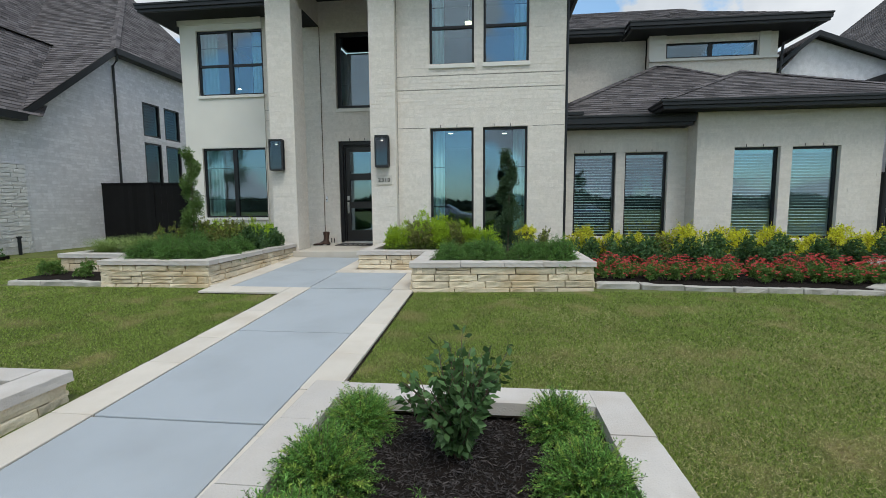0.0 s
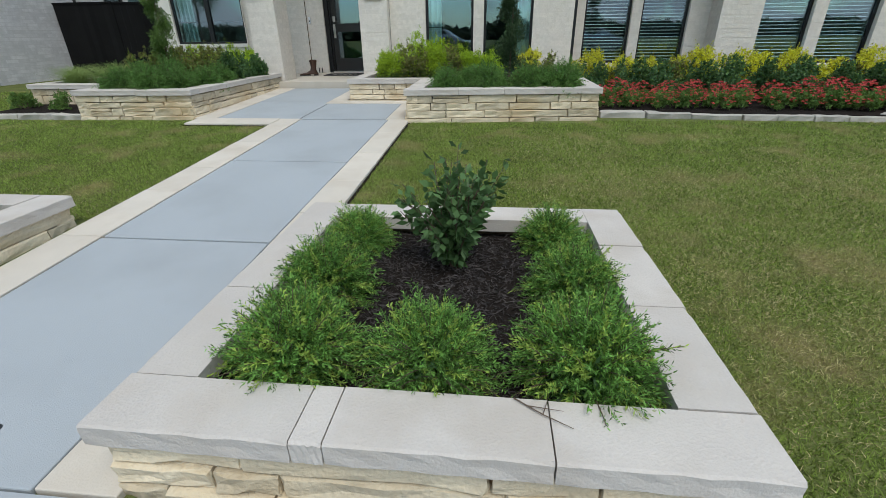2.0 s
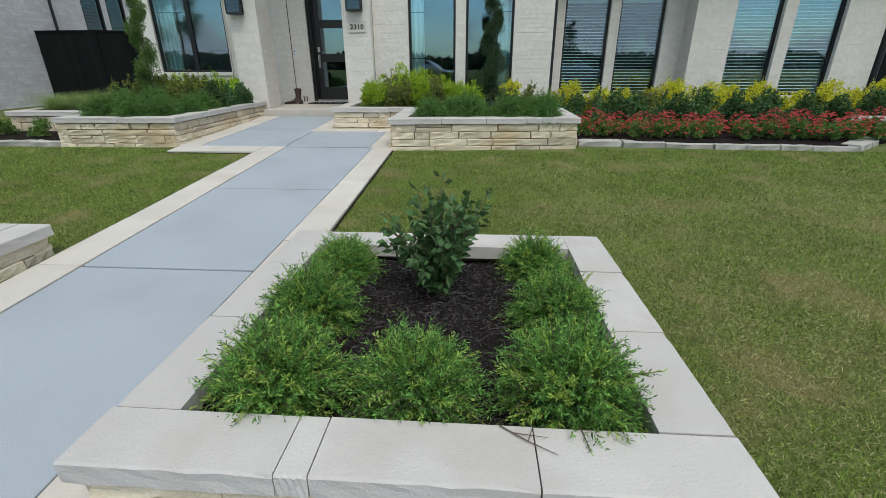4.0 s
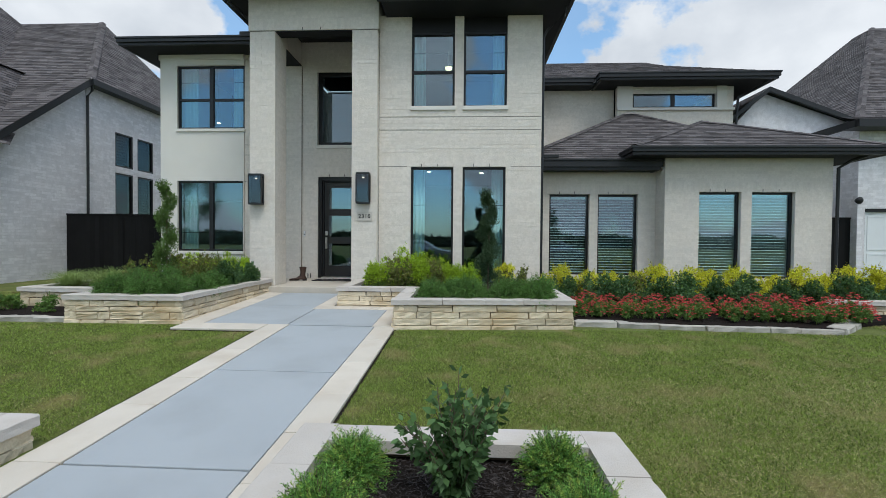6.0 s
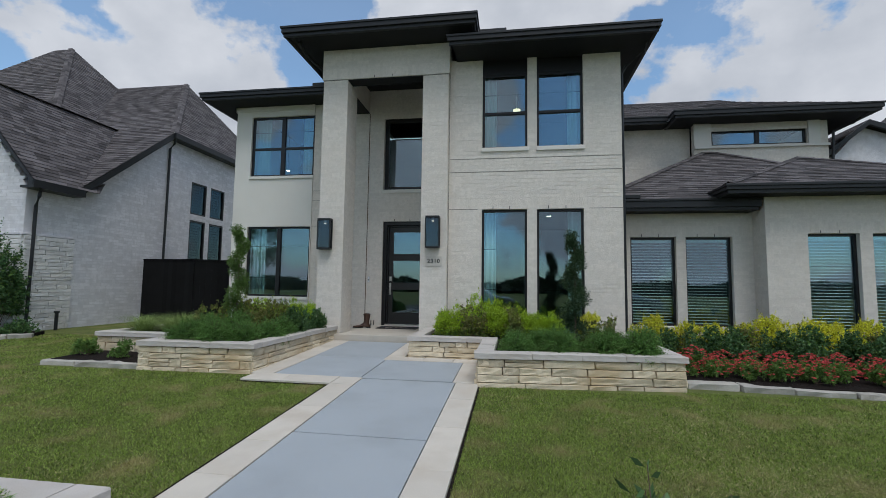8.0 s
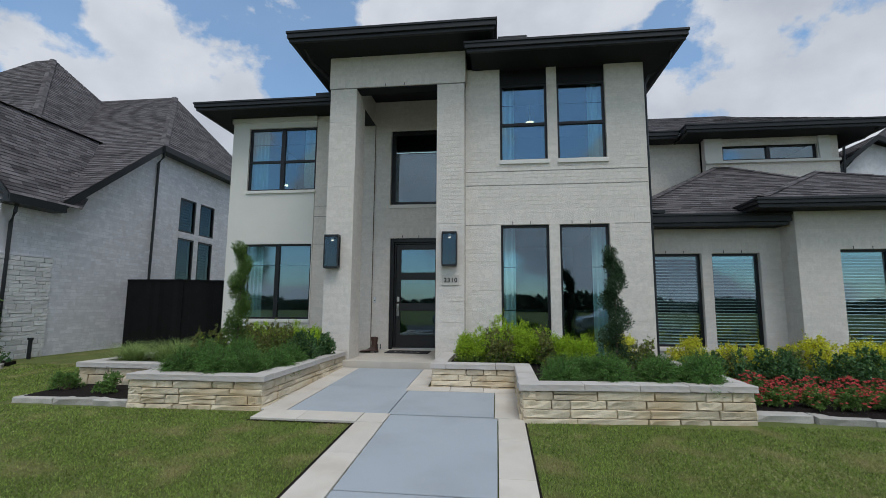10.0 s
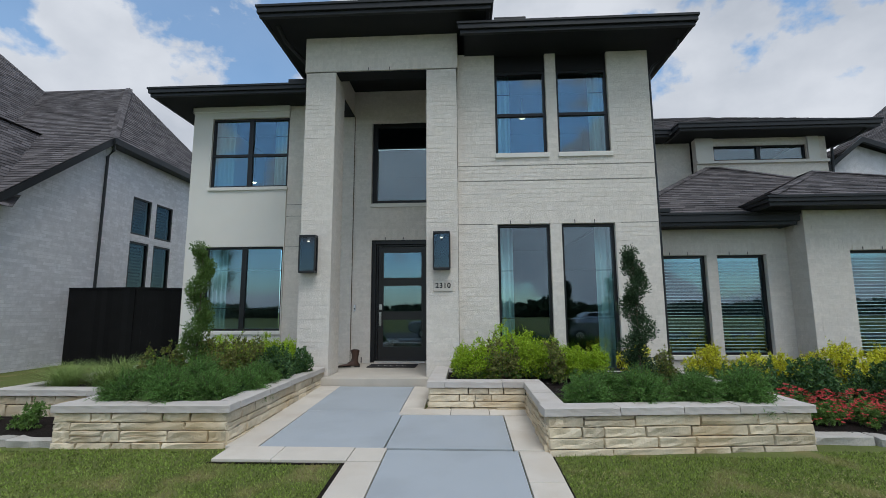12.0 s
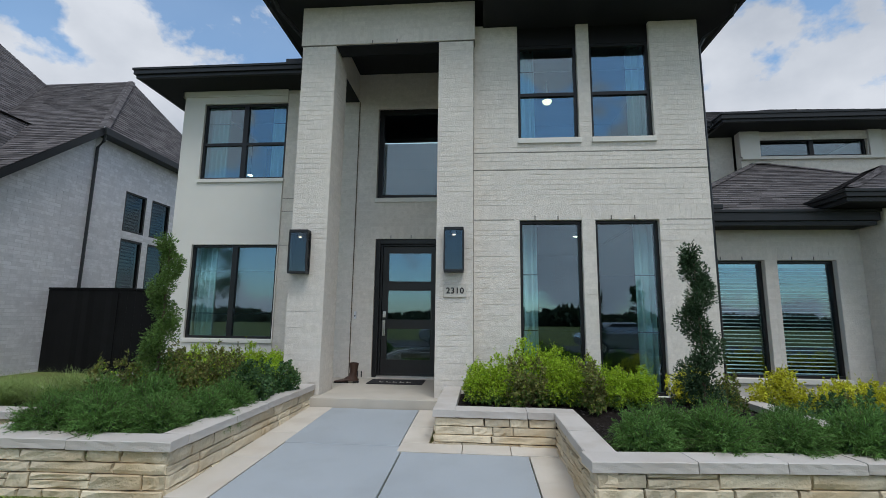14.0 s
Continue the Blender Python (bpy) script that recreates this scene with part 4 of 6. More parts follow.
def window(hole, y, label, mull=(), rails=(), grilles=(), head=0.0, sill=None, blinds=False, curtain="", fw=0.045, recess=0.07):
    """A window in a wall that faces -y at y. mull: x of uprights; rails: z of thick rails; grilles: z of thin bars; head: depth of a black panel above."""
    x0, x1, z0, z1 = hole
    WINDOW_COUNT[0] += 1
    t = thing("window_%d" % WINDOW_COUNT[0], label, "window", "", "structure")
    f = Acc()
    yf, yb = y + recess, y + recess + 0.07
    if head:
        f.box(x0, x1, yf - 0.01, yb, z1 - head, z1)
        z1 -= head
    ring(f, x0, x1, z0, z1, fw, yf, yb)
    part("window_frame", f, FRAME, t, bevel=0.004)
    xs = [x0 + fw, *mull, x1 - fw]
    zs = [z0 + fw, *rails, z1 - fw]
    if mull or rails:
        b = Acc()
        for m in mull:
            b.box(m - 0.05, m + 0.05, yf - 0.004, yb - 0.004, z0 + fw, z1 - fw)
        for r in rails:
            xx = [x0 + fw] + [v for m in mull for v in (m - 0.05, m + 0.05)] + [x1 - fw]
            for i in range(0, len(xx), 2):
                b.box(xx[i], xx[i + 1], yf + 0.004, yb - 0.006, r - 0.028, r + 0.028)
        part("mullion", b, FRAME, t, bevel=0.003)
    for i in range(len(xs) - 1):
        for j in range(len(zs) - 1):
            a = Acc(); a.box(xs[i], xs[i + 1], yf + 0.035, yf + 0.041, zs[j], zs[j + 1])
            g = part("pane", a, GLASS, t)
            g.visible_shadow = False
    if grilles:
        b = Acc()
        for g in grilles:
            b.box(x0 + fw, x1 - fw, yf + 0.044, yf + 0.052, g - 0.006, g + 0.006)
        part("grille", b, FRAME, t)
    if sill:
        a = Acc(); a.box(x0 - 0.01, x1 + 0.02, y - 0.035, yf + 0.02, z0 - 0.075, z0 - 0.003)
        part("window_sill", a, sill, t, "off-white sill", bevel=0.006)
    if blinds:
        bl = thing("window_blind", "white horizontal slat blind, lowered and half open", "blind", "window blinds")
        n = int((z1 - z0 - 0.1) / 0.060)
        sm = Acc().box(x0 + 0.05, x1 - 0.05, -0.021, 0.021, -0.0014, 0.0014).mesh("slat", BLIND)
        for k in range(n):
            s = new("slat", sm)
            s.parent = bl
            s.matrix_basis = pose(0, yb + 0.05, z0 + 0.06 + 0.060 * k, 16)
        a = Acc(); a.box(x0 + 0.05, x1 - 0.05, yb + 0.02, yb + 0.08, z1 - 0.10, z1 - 0.05)
        part("head_rail", a, BLIND, bl)
    for side in curtain:
        w = (x1 - x0) * (0.28 if len(mull) == 0 else 0.22)
        cx0, cx1 = (x0 + 0.02, x0 + 0.02 + w) if side == "l" else (x1 - 0.02 - w, x1 - 0.02)
        a = Acc()
        n = 40
        base = len(a.v)
        for i in range(n + 1):
            u = i / n
            yy = yb + 0.16 + 0.035 * math.sin(u * w / 0.075 * 6.283 * 0.8) + 0.012 * math.sin(u * 23)
            for zz in (z0 - 0.1, z1 + 0.05):
                a.v.append((cx0 + u * (cx1 - cx0), yy, zz))
        for i in range(n):
            p = base + 2 * i
            a.f.append((p, p + 2, p + 3, p + 1))
        c = part("curtain", a, CURTAIN, None, "pale blue-green sheer curtain hanging behind glass", smooth=True)
        tagged(c, "", "curtain", "window curtains")
        so = c.modifiers.new("thick", "SOLIDIFY"); so.thickness = 0.004
    return t


window(W_LOW[0], 9.905, "tall black-framed fixed window with a curtain inside", grilles=(1.15, 1.95), curtain="l", sill=STUCCO)
window(W_LOW[1], 9.905, "tall black-framed fixed window with a curtain inside", grilles=(1.15, 1.95), curtain="r", sill=STUCCO)
window(W_UP[0], 9.905, "black-framed upper sash window below the eave", rails=(4.72,), grilles=(5.12,), head=0.33, sill=STUCCO, curtain="l")
window(W_UP[1], 9.905, "black-framed upper sash window below the eave", rails=(4.72,), grilles=(5.12,), head=0.33, sill=STUCCO, curtain="r")
window(LLW, 11.53, "black-framed lower window in two lights", mull=(-5.12,), grilles=(1.35, 2.15), curtain="l", sill=STUCCO, recess=0.05)
window(ULW, 11.53, "black-framed upper window in four lights", mull=(-5.11,), rails=(4.68,), grilles=(5.12,), curtain="lr", sill=STUCCO, recess=0.05)
window(TW_HOLE, 11.56, "tall black-framed window over the front door", grilles=(4.15,), sill=STUCCO, fw=0.10, recess=0.10)
for h in BW:
    window(h, 10.94, "black-framed tall window with white blinds", blinds=True, grilles=(1.07, 1.68), sill=STUCCO, recess=0.09)
for h in GW:
    window(h, 10.465, "black-framed tall window with white blinds", blinds=True, grilles=(1.07, 1.68), sill=STUCCO, recess=0.09)
window(CW[0], 14.15, "black-framed high strip window", mull=(7.35,), recess=0.05)

a = Acc()
for h in W_LOW:
    for fx in (0.25, 0.62):
        x = h[0] + fx * (h[1] - h[0])
        a.box(x - 0.006, x + 0.006, 9.899, 9.904, h[3] + 0.002, h[3] + 0.062)
for x in (-2.1, -1.72):
    a.box(x - 0.006, x + 0.006, 11.553, 11.559, 2.765, 2.82)
    a.box(x - 0.006, x + 0.006, 9.694, 9.699, 5.507, 5.56)
for h in BW + GW:
    for fx in (0.25, 0.62):
        x = h[0] + fx * (h[1] - h[0])
        yy = 10.94 if h in BW else 10.465
        a.box(x - 0.006, x + 0.006, yy - 0.006, yy - 0.001, h[3] + 0.002, h[3] + 0.055)
part("weep_vent", a, TRIM, None, "small dark weep vents above the window heads", "structure")

# recessed ceiling lights and a pendant inside
for x, y, z in ((0.22, 13.5, 3.19), (1.73, 13.7, 3.19), (-4.6, 13.6, 3.19)):
    t = thing("recessed_light", "small round warm recessed ceiling light", "ceiling light", "recessed lights")
    a = Acc(); a.tube([(x, y, z - 0.012), (x, y, z + 0.0)], 0.075, 16)
    part("trim_ring", a, WHITE, t)
    a = Acc(); a.tube([(x, y, z - 0.016), (x, y, z - 0.0125)], 0.055, 16)
    part("lens", a, WARM, t)
t = thing("pendant_light", "warm glowing bowl pendant under the upper ceiling", "pendant light")
a = Acc(); a.tube([(0.83, 11.6, 5.35), (0.83, 11.6, 5.37), (0.83, 11.6, 5.40), (0.83, 11.6, 5.43)], [0.02, 0.06, 0.085, 0.09], 16)
part("bowl", a, BOWL, t, smooth=True)
a = Acc(); a.tube([(0.83, 11.6, 5.4315), (0.83, 11.6, 5.85)], 0.01, 6)
part("stem", a, CHROME, t)
t = thing("recessed_light", "small round warm recessed ceiling light", "ceiling light", "recessed lights")
a = Acc(); a.tube([(-5.50, 12.6, 4.365), (-5.50, 12.6, 4.375)], 0.05, 16)
part("lens", a, WARM, t)
a = Acc(); a.tube([(-5.50, 12.6, 4.3755), (-5.50, 12.6, 5.80)], 0.006, 6)
part("stem", a, FRAME, t)


# ---- front door and porch ----
a = Acc(); a.box(-3.22, -0.965, 9.54, 9.719, 0.05, 0.235); a.box(-2.675, -1.075, 9.7195, 11.555, 0.05, 0.235); a.box(-3.6, -2.676, 10.302, 11.555, 0.05, 0.235)
part("porch_floor", a, PORCH, None, "beige broom-finished concrete porch slab", "structure", bevel=0.008)
x0, x1, z0, z1 = DOOR_HOLE
door = thing("door_1", "black front door with three wide glass lights, closed", "door", "", "structure")
f = Acc()
f.box(x0, x0 + 0.09, 11.60, 11.80, z0, z1); f.box(x1 - 0.09, x1, 11.60, 11.80, z0, z1); f.box(x0 + 0.09, x1 - 0.09, 11.60, 11.80, z1 - 0.09, z1)
f.box(x0 + 0.09, x0 + 0.13, 11.66, 11.80, z0, z1 - 0.09); f.box(x1 - 0.13, x1 - 0.09, 11.66, 11.80, z0, z1 - 0.09); f.box(x0 + 0.13, x1 - 0.13, 11.66, 11.80, z1 - 0.13, z1 - 0.09)
part("door_frame", f, FRAME, door, bevel=0.004)
a = Acc(); a.box(x0 + 0.09, x1 - 0.09, 11.56, 11.72, z0, z0 + 0.035)
part("threshold", a, CHROME, door, "pale metal threshold", bevel=0.004)
lx0, lx1 = -2.165, -1.335
lites = [(0.54, 1.12), (1.26, 1.82), (1.96, 2.52)]
a = Acc()
for c in cells(x0 + 0.135, x1 - 0.135, z0 + 0.04, z1 - 0.135, [(lx0, lx1, *l_) for l_ in lites]):
    a.box(c[0], c[1], 11.69, 11.735, c[2], c[3])
leaf = part("door_leaf", a, DOORWOOD, door)
for zl, zh in lites:
    b = Acc(); ring(b, lx0 - 0.005, lx1 + 0.005, zl - 0.005, zh + 0.005, 0.02, 11.68, 11.70)
    part("glazing_bead", b, DOORWOOD, leaf)
    b = Acc(); b.box(lx0, lx1, 11.705, 11.711, zl, zh)
    g = part("pane", b, GLASS, leaf)
    g.visible_shadow = False
h = Acc(); h.box(-2.235, -2.175, 11.672, 11.689, 1.31, 1.42)
part("keypad", h, CHROME, leaf, "brushed nickel keypad lock", bevel=0.006)
h = Acc(); h.box(-2.235, -2.185, 11.675, 11.689, 0.98, 1.26); h.tube([(-2.21, 11.675, 1.22), (-2.21, 11.635, 1.20), (-2.21, 11.63, 1.10), (-2.21, 11.64, 1.02), (-2.21, 11.675, 1.0)], 0.011, 8)
part("handle", h, CHROME, leaf, "brushed nickel pull handle", bevel=0.002)
t = thing("doorbell", "small silver doorbell with a black button on brick", "doorbell")
a = Acc(); a.box(-2.735, -2.695, 11.525, 11.557, 1.28, 1.41)
part("body", a, WHITE, t, bevel=0.008)
a = Acc(); a.tube([(-2.715, 11.524, 1.33), (-2.715, 11.521, 1.33)], 0.013, 12)
part("button", a, FRAME, t)
t = thing("doormat", "dark rubber doormat with pale lettering on the porch", "doormat")
a = Acc(); a.box(-2.30, -1.38, 10.86, 11.36, 0.2352, 0.25)
part("mat_body", a, MAT_RUBBER, t, bevel=0.004)
a = Acc()
for i in range(5):
    a.box(-2.12 + i * 0.115, -2.04 + i * 0.115, 11.0, 11.03, 0.2502, 0.2512); a.box(-2.12 + i * 0.115, -2.105 + i * 0.115, 11.03, 11.12, 0.2502, 0.2512)
part("lettering", a, PLAQUE, t, "pale worn lettering")


def boot():
    t = thing("cowboy_boot", "brown leather cowboy boot standing on the porch", "boot")
    prof = [(0.0, 0.03, 0.11, 0.055), (0.02, 0.03, 0.12, 0.058), (0.06, 0.025, 0.10, 0.055), (0.10, 0.045, 0.065, 0.05), (0.16, 0.055, 0.058, 0.055), (0.24, 0.06, 0.065, 0.062), (0.30, 0.058, 0.075, 0.068), (0.33, 0.056, 0.080, 0.070)]
    a = Acc()
    k = 14
    for z, cy, ry, rx in prof:
        for j in range(k):
            an = 2 * math.pi * j / k
            top = 0.02 * abs(math.cos(an)) if z > 0.32 else 0
            a.v.append((rx * math.cos(an), cy + ry * math.sin(an), z + 0.035 + top))
    for i in range(len(prof) - 1):
        for j in range(k):
            p, q = i * k + j, i * k + (j + 1) % k
            a.f.append((p, q, q + k, p + k))
    part("shaft", a, LEATHER, t, smooth=True)
    a = Acc()
    n0 = 0
    toe = [(-0.10, 0.055, 0.055), (-0.16, 0.050, 0.045), (-0.21, 0.035, 0.032), (-0.235, 0.012, 0.02)]
    for i, (y, w, hh) in enumerate([(-0.02, 0.056, 0.09)] + toe):
        for j in range(10):
            an = math.pi * 2 * j / 10
            a.v.append((w * math.cos(an), y, 0.022 + hh / 2 + hh / 2 * math.sin(an)))
    for i in range(4):
        for j in range(10):
            p, q = i * 10 + j, i * 10 + (j + 1) % 10
            a.f.append((p, q, q + 10, p + 10))
    a.f.append(tuple(range(40, 50)))
    part("vamp", a, LEATHER, t, smooth=True)
    a = Acc(); a.hull([(-0.05, -0.02, 0.008), (0.05, -0.02, 0.008), (0.012, -0.24, 0.008), (-0.012, -0.24, 0.008)], [(-0.056, -0.02, 0.022), (0.056, -0.02, 0.022), (0.014, -0.245, 0.022), (-0.014, -0.245, 0.022)])
    a.box(-0.05, 0.05, 0.05, 0.14, 0.0, 0.036)
    part("sole", a, TYRE, t)
    t.matrix_basis = pose(-2.60, 10.95, 0.2352, 0, 0, -70)
    t.scale = (1.25, 1.05, 0.84)
    return t


boot()
a = Acc()
for x in (-2.63, -2.56):
    a.box(x - 0.008, x + 0.008, 11.54, 11.557, 0.25, 0.36)
ob = part("weep_vent", a, TRIM, None, "small dark vents low on the brick wall", "structure")


def lantern(x, y, z):
    t = thing("wall_lantern", "tall black box wall lantern with clear glass", "wall lamp", "entry lanterns")
    w, d, h = 0.13, 0.13, 0.31
    a = Acc(); a.box(-w, w, -0.0, 0.018, -h, h)
    part("back_plate", a, TRIM, t)
    a = Acc(); a.box(-w - 0.006, w + 0.006, -d - 0.006, 0.0, h - 0.035, h + 0.006)
    part("cap", a, TRIM, t, bevel=0.004)
    a = Acc(); a.box(-w - 0.006, w + 0.006, -d - 0.006, 0.0, -h - 0.006, -h + 0.03)
    part("base", a, TRIM, t, bevel=0.004)
    for sx in (-1, 1):
        for yy in (-d, -0.022):
            a = Acc(); a.box(sx * w - 0.011, sx * w + 0.011, yy, yy + 0.022, -h + 0.03, h - 0.035)
            part("post", a, TRIM, t)
    for px in ((-w + 0.011, w - 0.011, -d + 0.006, -d + 0.010), (-w - 0.003, -w + 0.001, -d + 0.022, -0.022), (w - 0.001, w + 0.003, -d + 0.022, -0.022)):
        a = Acc(); a.box(*px, -h + 0.031, h - 0.036)
        g = part("pane", a, GLASS_DARK, t); g.visible_shadow = False
    a = Acc(); a.tube([(0, -d / 2, h - 0.036), (0, -d / 2, h - 0.09)], 0.028, 12)
    part("socket", a, CHROME, t)
    a = Acc(); a.tube([(0, -d / 2, h - 0.0905), (0, -d / 2, h - 0.10)], 0.022, 12)
    part("lamp", a, WARM, t)
    t.matrix_basis = pose(x, y, z)
    return t


lantern(-3.04, 9.695, 2.23)
lantern(-0.81, 9.695, 2.26)
t = thing("house_number_plaque", "cast stone plaque with black house number", "house number")
a = Acc(); a.box(-0.955, -0.635, 9.700, 9.7125, 1.60, 1.785)
part("plaque", a, PLAQUE, t, bevel=0.003)
txt = bpy.data.curves.new("numerals", "FONT")
txt.body, txt.size, txt.extrude, txt.align_x, txt.align_y = "2310", 0.115, 0.003, "CENTER", "CENTER"
txt.space_character, txt.offset = 1.12, 0.0022
num = new("numerals", txt)
num.data.materials.append(INK)
num.parent = t
num.matrix_basis = pose(-0.795, 9.697, 1.69, 90)


# ---- plants ----
def unit_rows(v):
    return v / np.maximum(np.linalg.norm(v, axis=-1, keepdims=True), 1e-9)


def leaf_quads(base, direction, length, width, r, fold=0.25):
    """Diamond leaves: base points, unit directions, lengths, widths -> (n, 4, 3)."""
    n = len(base)
    up = unit_rows(r.normal(size=(n, 3)))
    side = unit_rows(np.cross(direction, up))
    nrm = np.cross(side, direction)
    L, W = length[:, None], width[:, None]
    mid = base + direction * L * 0.5
    return np.stack([base, mid + side * W / 2 + nrm * W * fold, base + direction * L, mid - side * W / 2 + nrm * W * fold], axis=1)


def stems_mesh(name, paths, radius, material, parent, label=""):
    a = Acc()
    for p in paths:
        a.tube([tuple(q) for q in p], [radius * (1 - 0.7 * i / (len(p) - 1)) for i in range(len(p))], 4)
    return part(name, a, material, parent, label)


def needle_bush(name, label, category, group, seed, rad, height, sprigs, needles, nlen, nwid, m_main, m_tip, droop=0.5, tip_share=0.15, up=0.5):
    """A mounding shrub: many arching sprigs from the crown, each set with fine needles."""
    r = np.random.default_rng(seed)
    t = thing(name, label, category, group)
    k = needles
    d0 = unit_rows(r.normal(size=(sprigs, 3)))
    d0[:, 2] = np.abs(d0[:, 2]) ** (1.0 / (0.6 + up)) * 0.98 + 0.02
    d0 = unit_rows(d0)
    shape = np.array([rad, rad, height])
    lump = 1.0 + 0.16 * np.sin(d0[:, 0] * 6 + seed) * np.sin(d0[:, 1] * 7 + 2 * seed) + 0.08 * r.normal(size=sprigs)
    start = d0 * shape * (0.42 * lump * r.uniform(0.7, 1.1, sprigs))[:, None]
    length = rad * r.uniform(0.40, 0.85, sprigs)
    grow = unit_rows(d0 * np.array([1, 1, 0.9]) + r.normal(size=(sprigs, 3)) * 0.28 + np.array([0, 0, 0.25]))
    u = np.linspace(0.12, 1.0, k)[None, :, None]
    low = (1 - d0[:, 2:3])[:, None, :]
    pts = start[:, None, :] + grow[:, None, :] * length[:, None, None] * u
    pts = pts + np.array([0, 0, -1.0]) * (droop * low * length[:, None, None] * u ** 2.2)
    pts[..., 2] = np.maximum(pts[..., 2], -0.03 + 0.05 * r.random((sprigs, 1)))
    d = unit_rows(np.gradient(pts, axis=1))
    ndir = unit_rows(d * 0.8 + unit_rows(r.normal(size=(sprigs, k, 3))) * 0.75)
    L = nlen * (0.7 + 0.6 * r.random(sprigs * k)) * np.tile(np.linspace(1.15, 0.75, k), sprigs)
    q = leaf_quads(pts.reshape(-1, 3), ndir.reshape(-1, 3), L, nwid * (0.8 + 0.4 * r.random(sprigs * k)), r)
    tips = np.repeat(r.random(sprigs) < tip_share, k)
    new("foliage", numpy_mesh("foliage", q[~tips], 4, m_main)).parent = t
    if tips.any():
        o = new("new_growth", numpy_mesh("new_growth", q[tips], 4, m_tip)); o.parent = t
        tagged(o, "yellow-green new growth")
    # core leaves in a darker material paint the shade between the sprigs
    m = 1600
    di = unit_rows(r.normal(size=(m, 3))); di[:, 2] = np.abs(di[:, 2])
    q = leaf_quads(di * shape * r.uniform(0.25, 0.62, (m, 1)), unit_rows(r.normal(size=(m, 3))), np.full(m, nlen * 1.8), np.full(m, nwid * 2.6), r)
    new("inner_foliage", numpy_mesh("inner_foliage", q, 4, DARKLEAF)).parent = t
    keep = r.choice(sprigs, min(sprigs, 260), replace=False)
    stems_mesh("branching", [np.vstack([start[i] * 0.1, pts[i, ::max(1, k // 4)]]) for i in keep], 0.0028, BARK, t)
    return t


def leaf_bush(name, label, category, group, seed, rx, ry, h, leaves, llen, lwid, parts, lumps=14, base=0.05, upward=0.5):
    """A leafy shrub of overlapping lumps. parts: (name, material, share, from height, label)."""
    r = np.random.default_rng(seed)
    t = thing(name, label, category, group)
    lc = r.normal(size=(lumps, 3)); lc = unit_rows(lc)
    lc[:, 2] = np.abs(lc[:, 2])
    lc *= r.uniform(0.35, 0.88, (lumps, 1))
    lr = r.uniform(0.22, 0.42, lumps)
    per = 12
    shoots = leaves // per
    leaves = shoots * per
    which = np.repeat(r.integers(0, lumps, shoots), per)
    sd = unit_rows(r.normal(size=(shoots, 3)) + np.array([0, 0, 0.15]))
    root = lc[which[::per]] + sd * (lr[which[::per]] * r.uniform(0.45, 0.95, shoots))[:, None]
    sgrow = unit_rows(sd + r.normal(size=(shoots, 3)) * 0.35 + np.array([0, 0, upward]))
    slen = r.uniform(0.06, 0.22, shoots) * (1 + 0.9 * (r.random(shoots) < 0.06))
    uu = np.tile(np.linspace(0.05, 1.0, per), shoots)
    p = np.repeat(root, per, 0) + np.repeat(sgrow, per, 0) * (np.repeat(slen, per) * uu)[:, None]
    p[:, 2] = np.abs(p[:, 2])
    pos = p * np.array([rx, ry, h]) * 0.90 + np.array([0, 0, base])
    ldir = unit_rows(np.repeat(sgrow, per, 0) * 0.55 + unit_rows(r.normal(size=(leaves, 3))))
    L = llen * (0.6 + 0.8 * r.random(leaves)) * (1.15 - 0.45 * uu)
    q = leaf_quads(pos, ldir, L, lwid * (0.7 + 0.6 * r.random(leaves)) * (1.1 - 0.3 * uu), r, 0.18)
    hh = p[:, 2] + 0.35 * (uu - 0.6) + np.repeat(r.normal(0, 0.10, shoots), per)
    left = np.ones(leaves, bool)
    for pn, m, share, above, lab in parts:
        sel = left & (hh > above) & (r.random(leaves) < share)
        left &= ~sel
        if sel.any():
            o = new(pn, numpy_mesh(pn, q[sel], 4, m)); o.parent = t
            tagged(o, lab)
    paths = []
    for i in range(lumps):
        e = lc[i] * np.array([rx, ry, h]) * 0.8
        paths.append(np.array([[e[0] * 0.06, e[1] * 0.06, 0.0], [e[0] * 0.4, e[1] * 0.4, e[2] * 0.55 + 0.02], [e[0], e[1], e[2] + base]]))
    stems_mesh("branching", paths, 0.008, BARK, t)
    return t


def spread_copies(proto, places):
    """Put the first at the first place and copies at the others: x, y, z, turn, scale."""
    for i, (x, y, z, turn, s) in enumerate(places):
        m = pose(x, y, z, 0, 0, turn)
        if i == 0:
            ob = proto
            first = (m, s)
        else:
            ob = copy_thing(proto, m)
            ob.scale = (s, s, s * random.uniform(0.92, 1.08))
    proto.matrix_basis = first[0]
    proto.scale = (first[1],) * 3


# shrubs in the planter beside the sidewalk
NEAR_LABEL = "mounding green shrub with fine needle foliage in mulch"  # shared by both planters at the sidewalk
b1 = needle_bush("needle_shrub", NEAR_LABEL, "shrub", "shrubs in the sidewalk planters", 1, 0.225, 0.31, 900, 34, 0.021, 0.0040, NEEDLE, NEEDLE_TIP, 0.55, 0.20)
b2 = needle_bush("needle_shrub", NEAR_LABEL, "shrub", "shrubs in the sidewalk planters", 2, 0.225, 0.31, 900, 34, 0.021, 0.0040, NEEDLE, NEEDLE_TIP, 0.45, 0.22)
spread_copies(b1, [(1.24, 1.86, -0.06, 0, 1.10), (1.77, 1.87, -0.06, 100, 1.20), (0.69, 2.38, -0.06, 200, 1.04)])
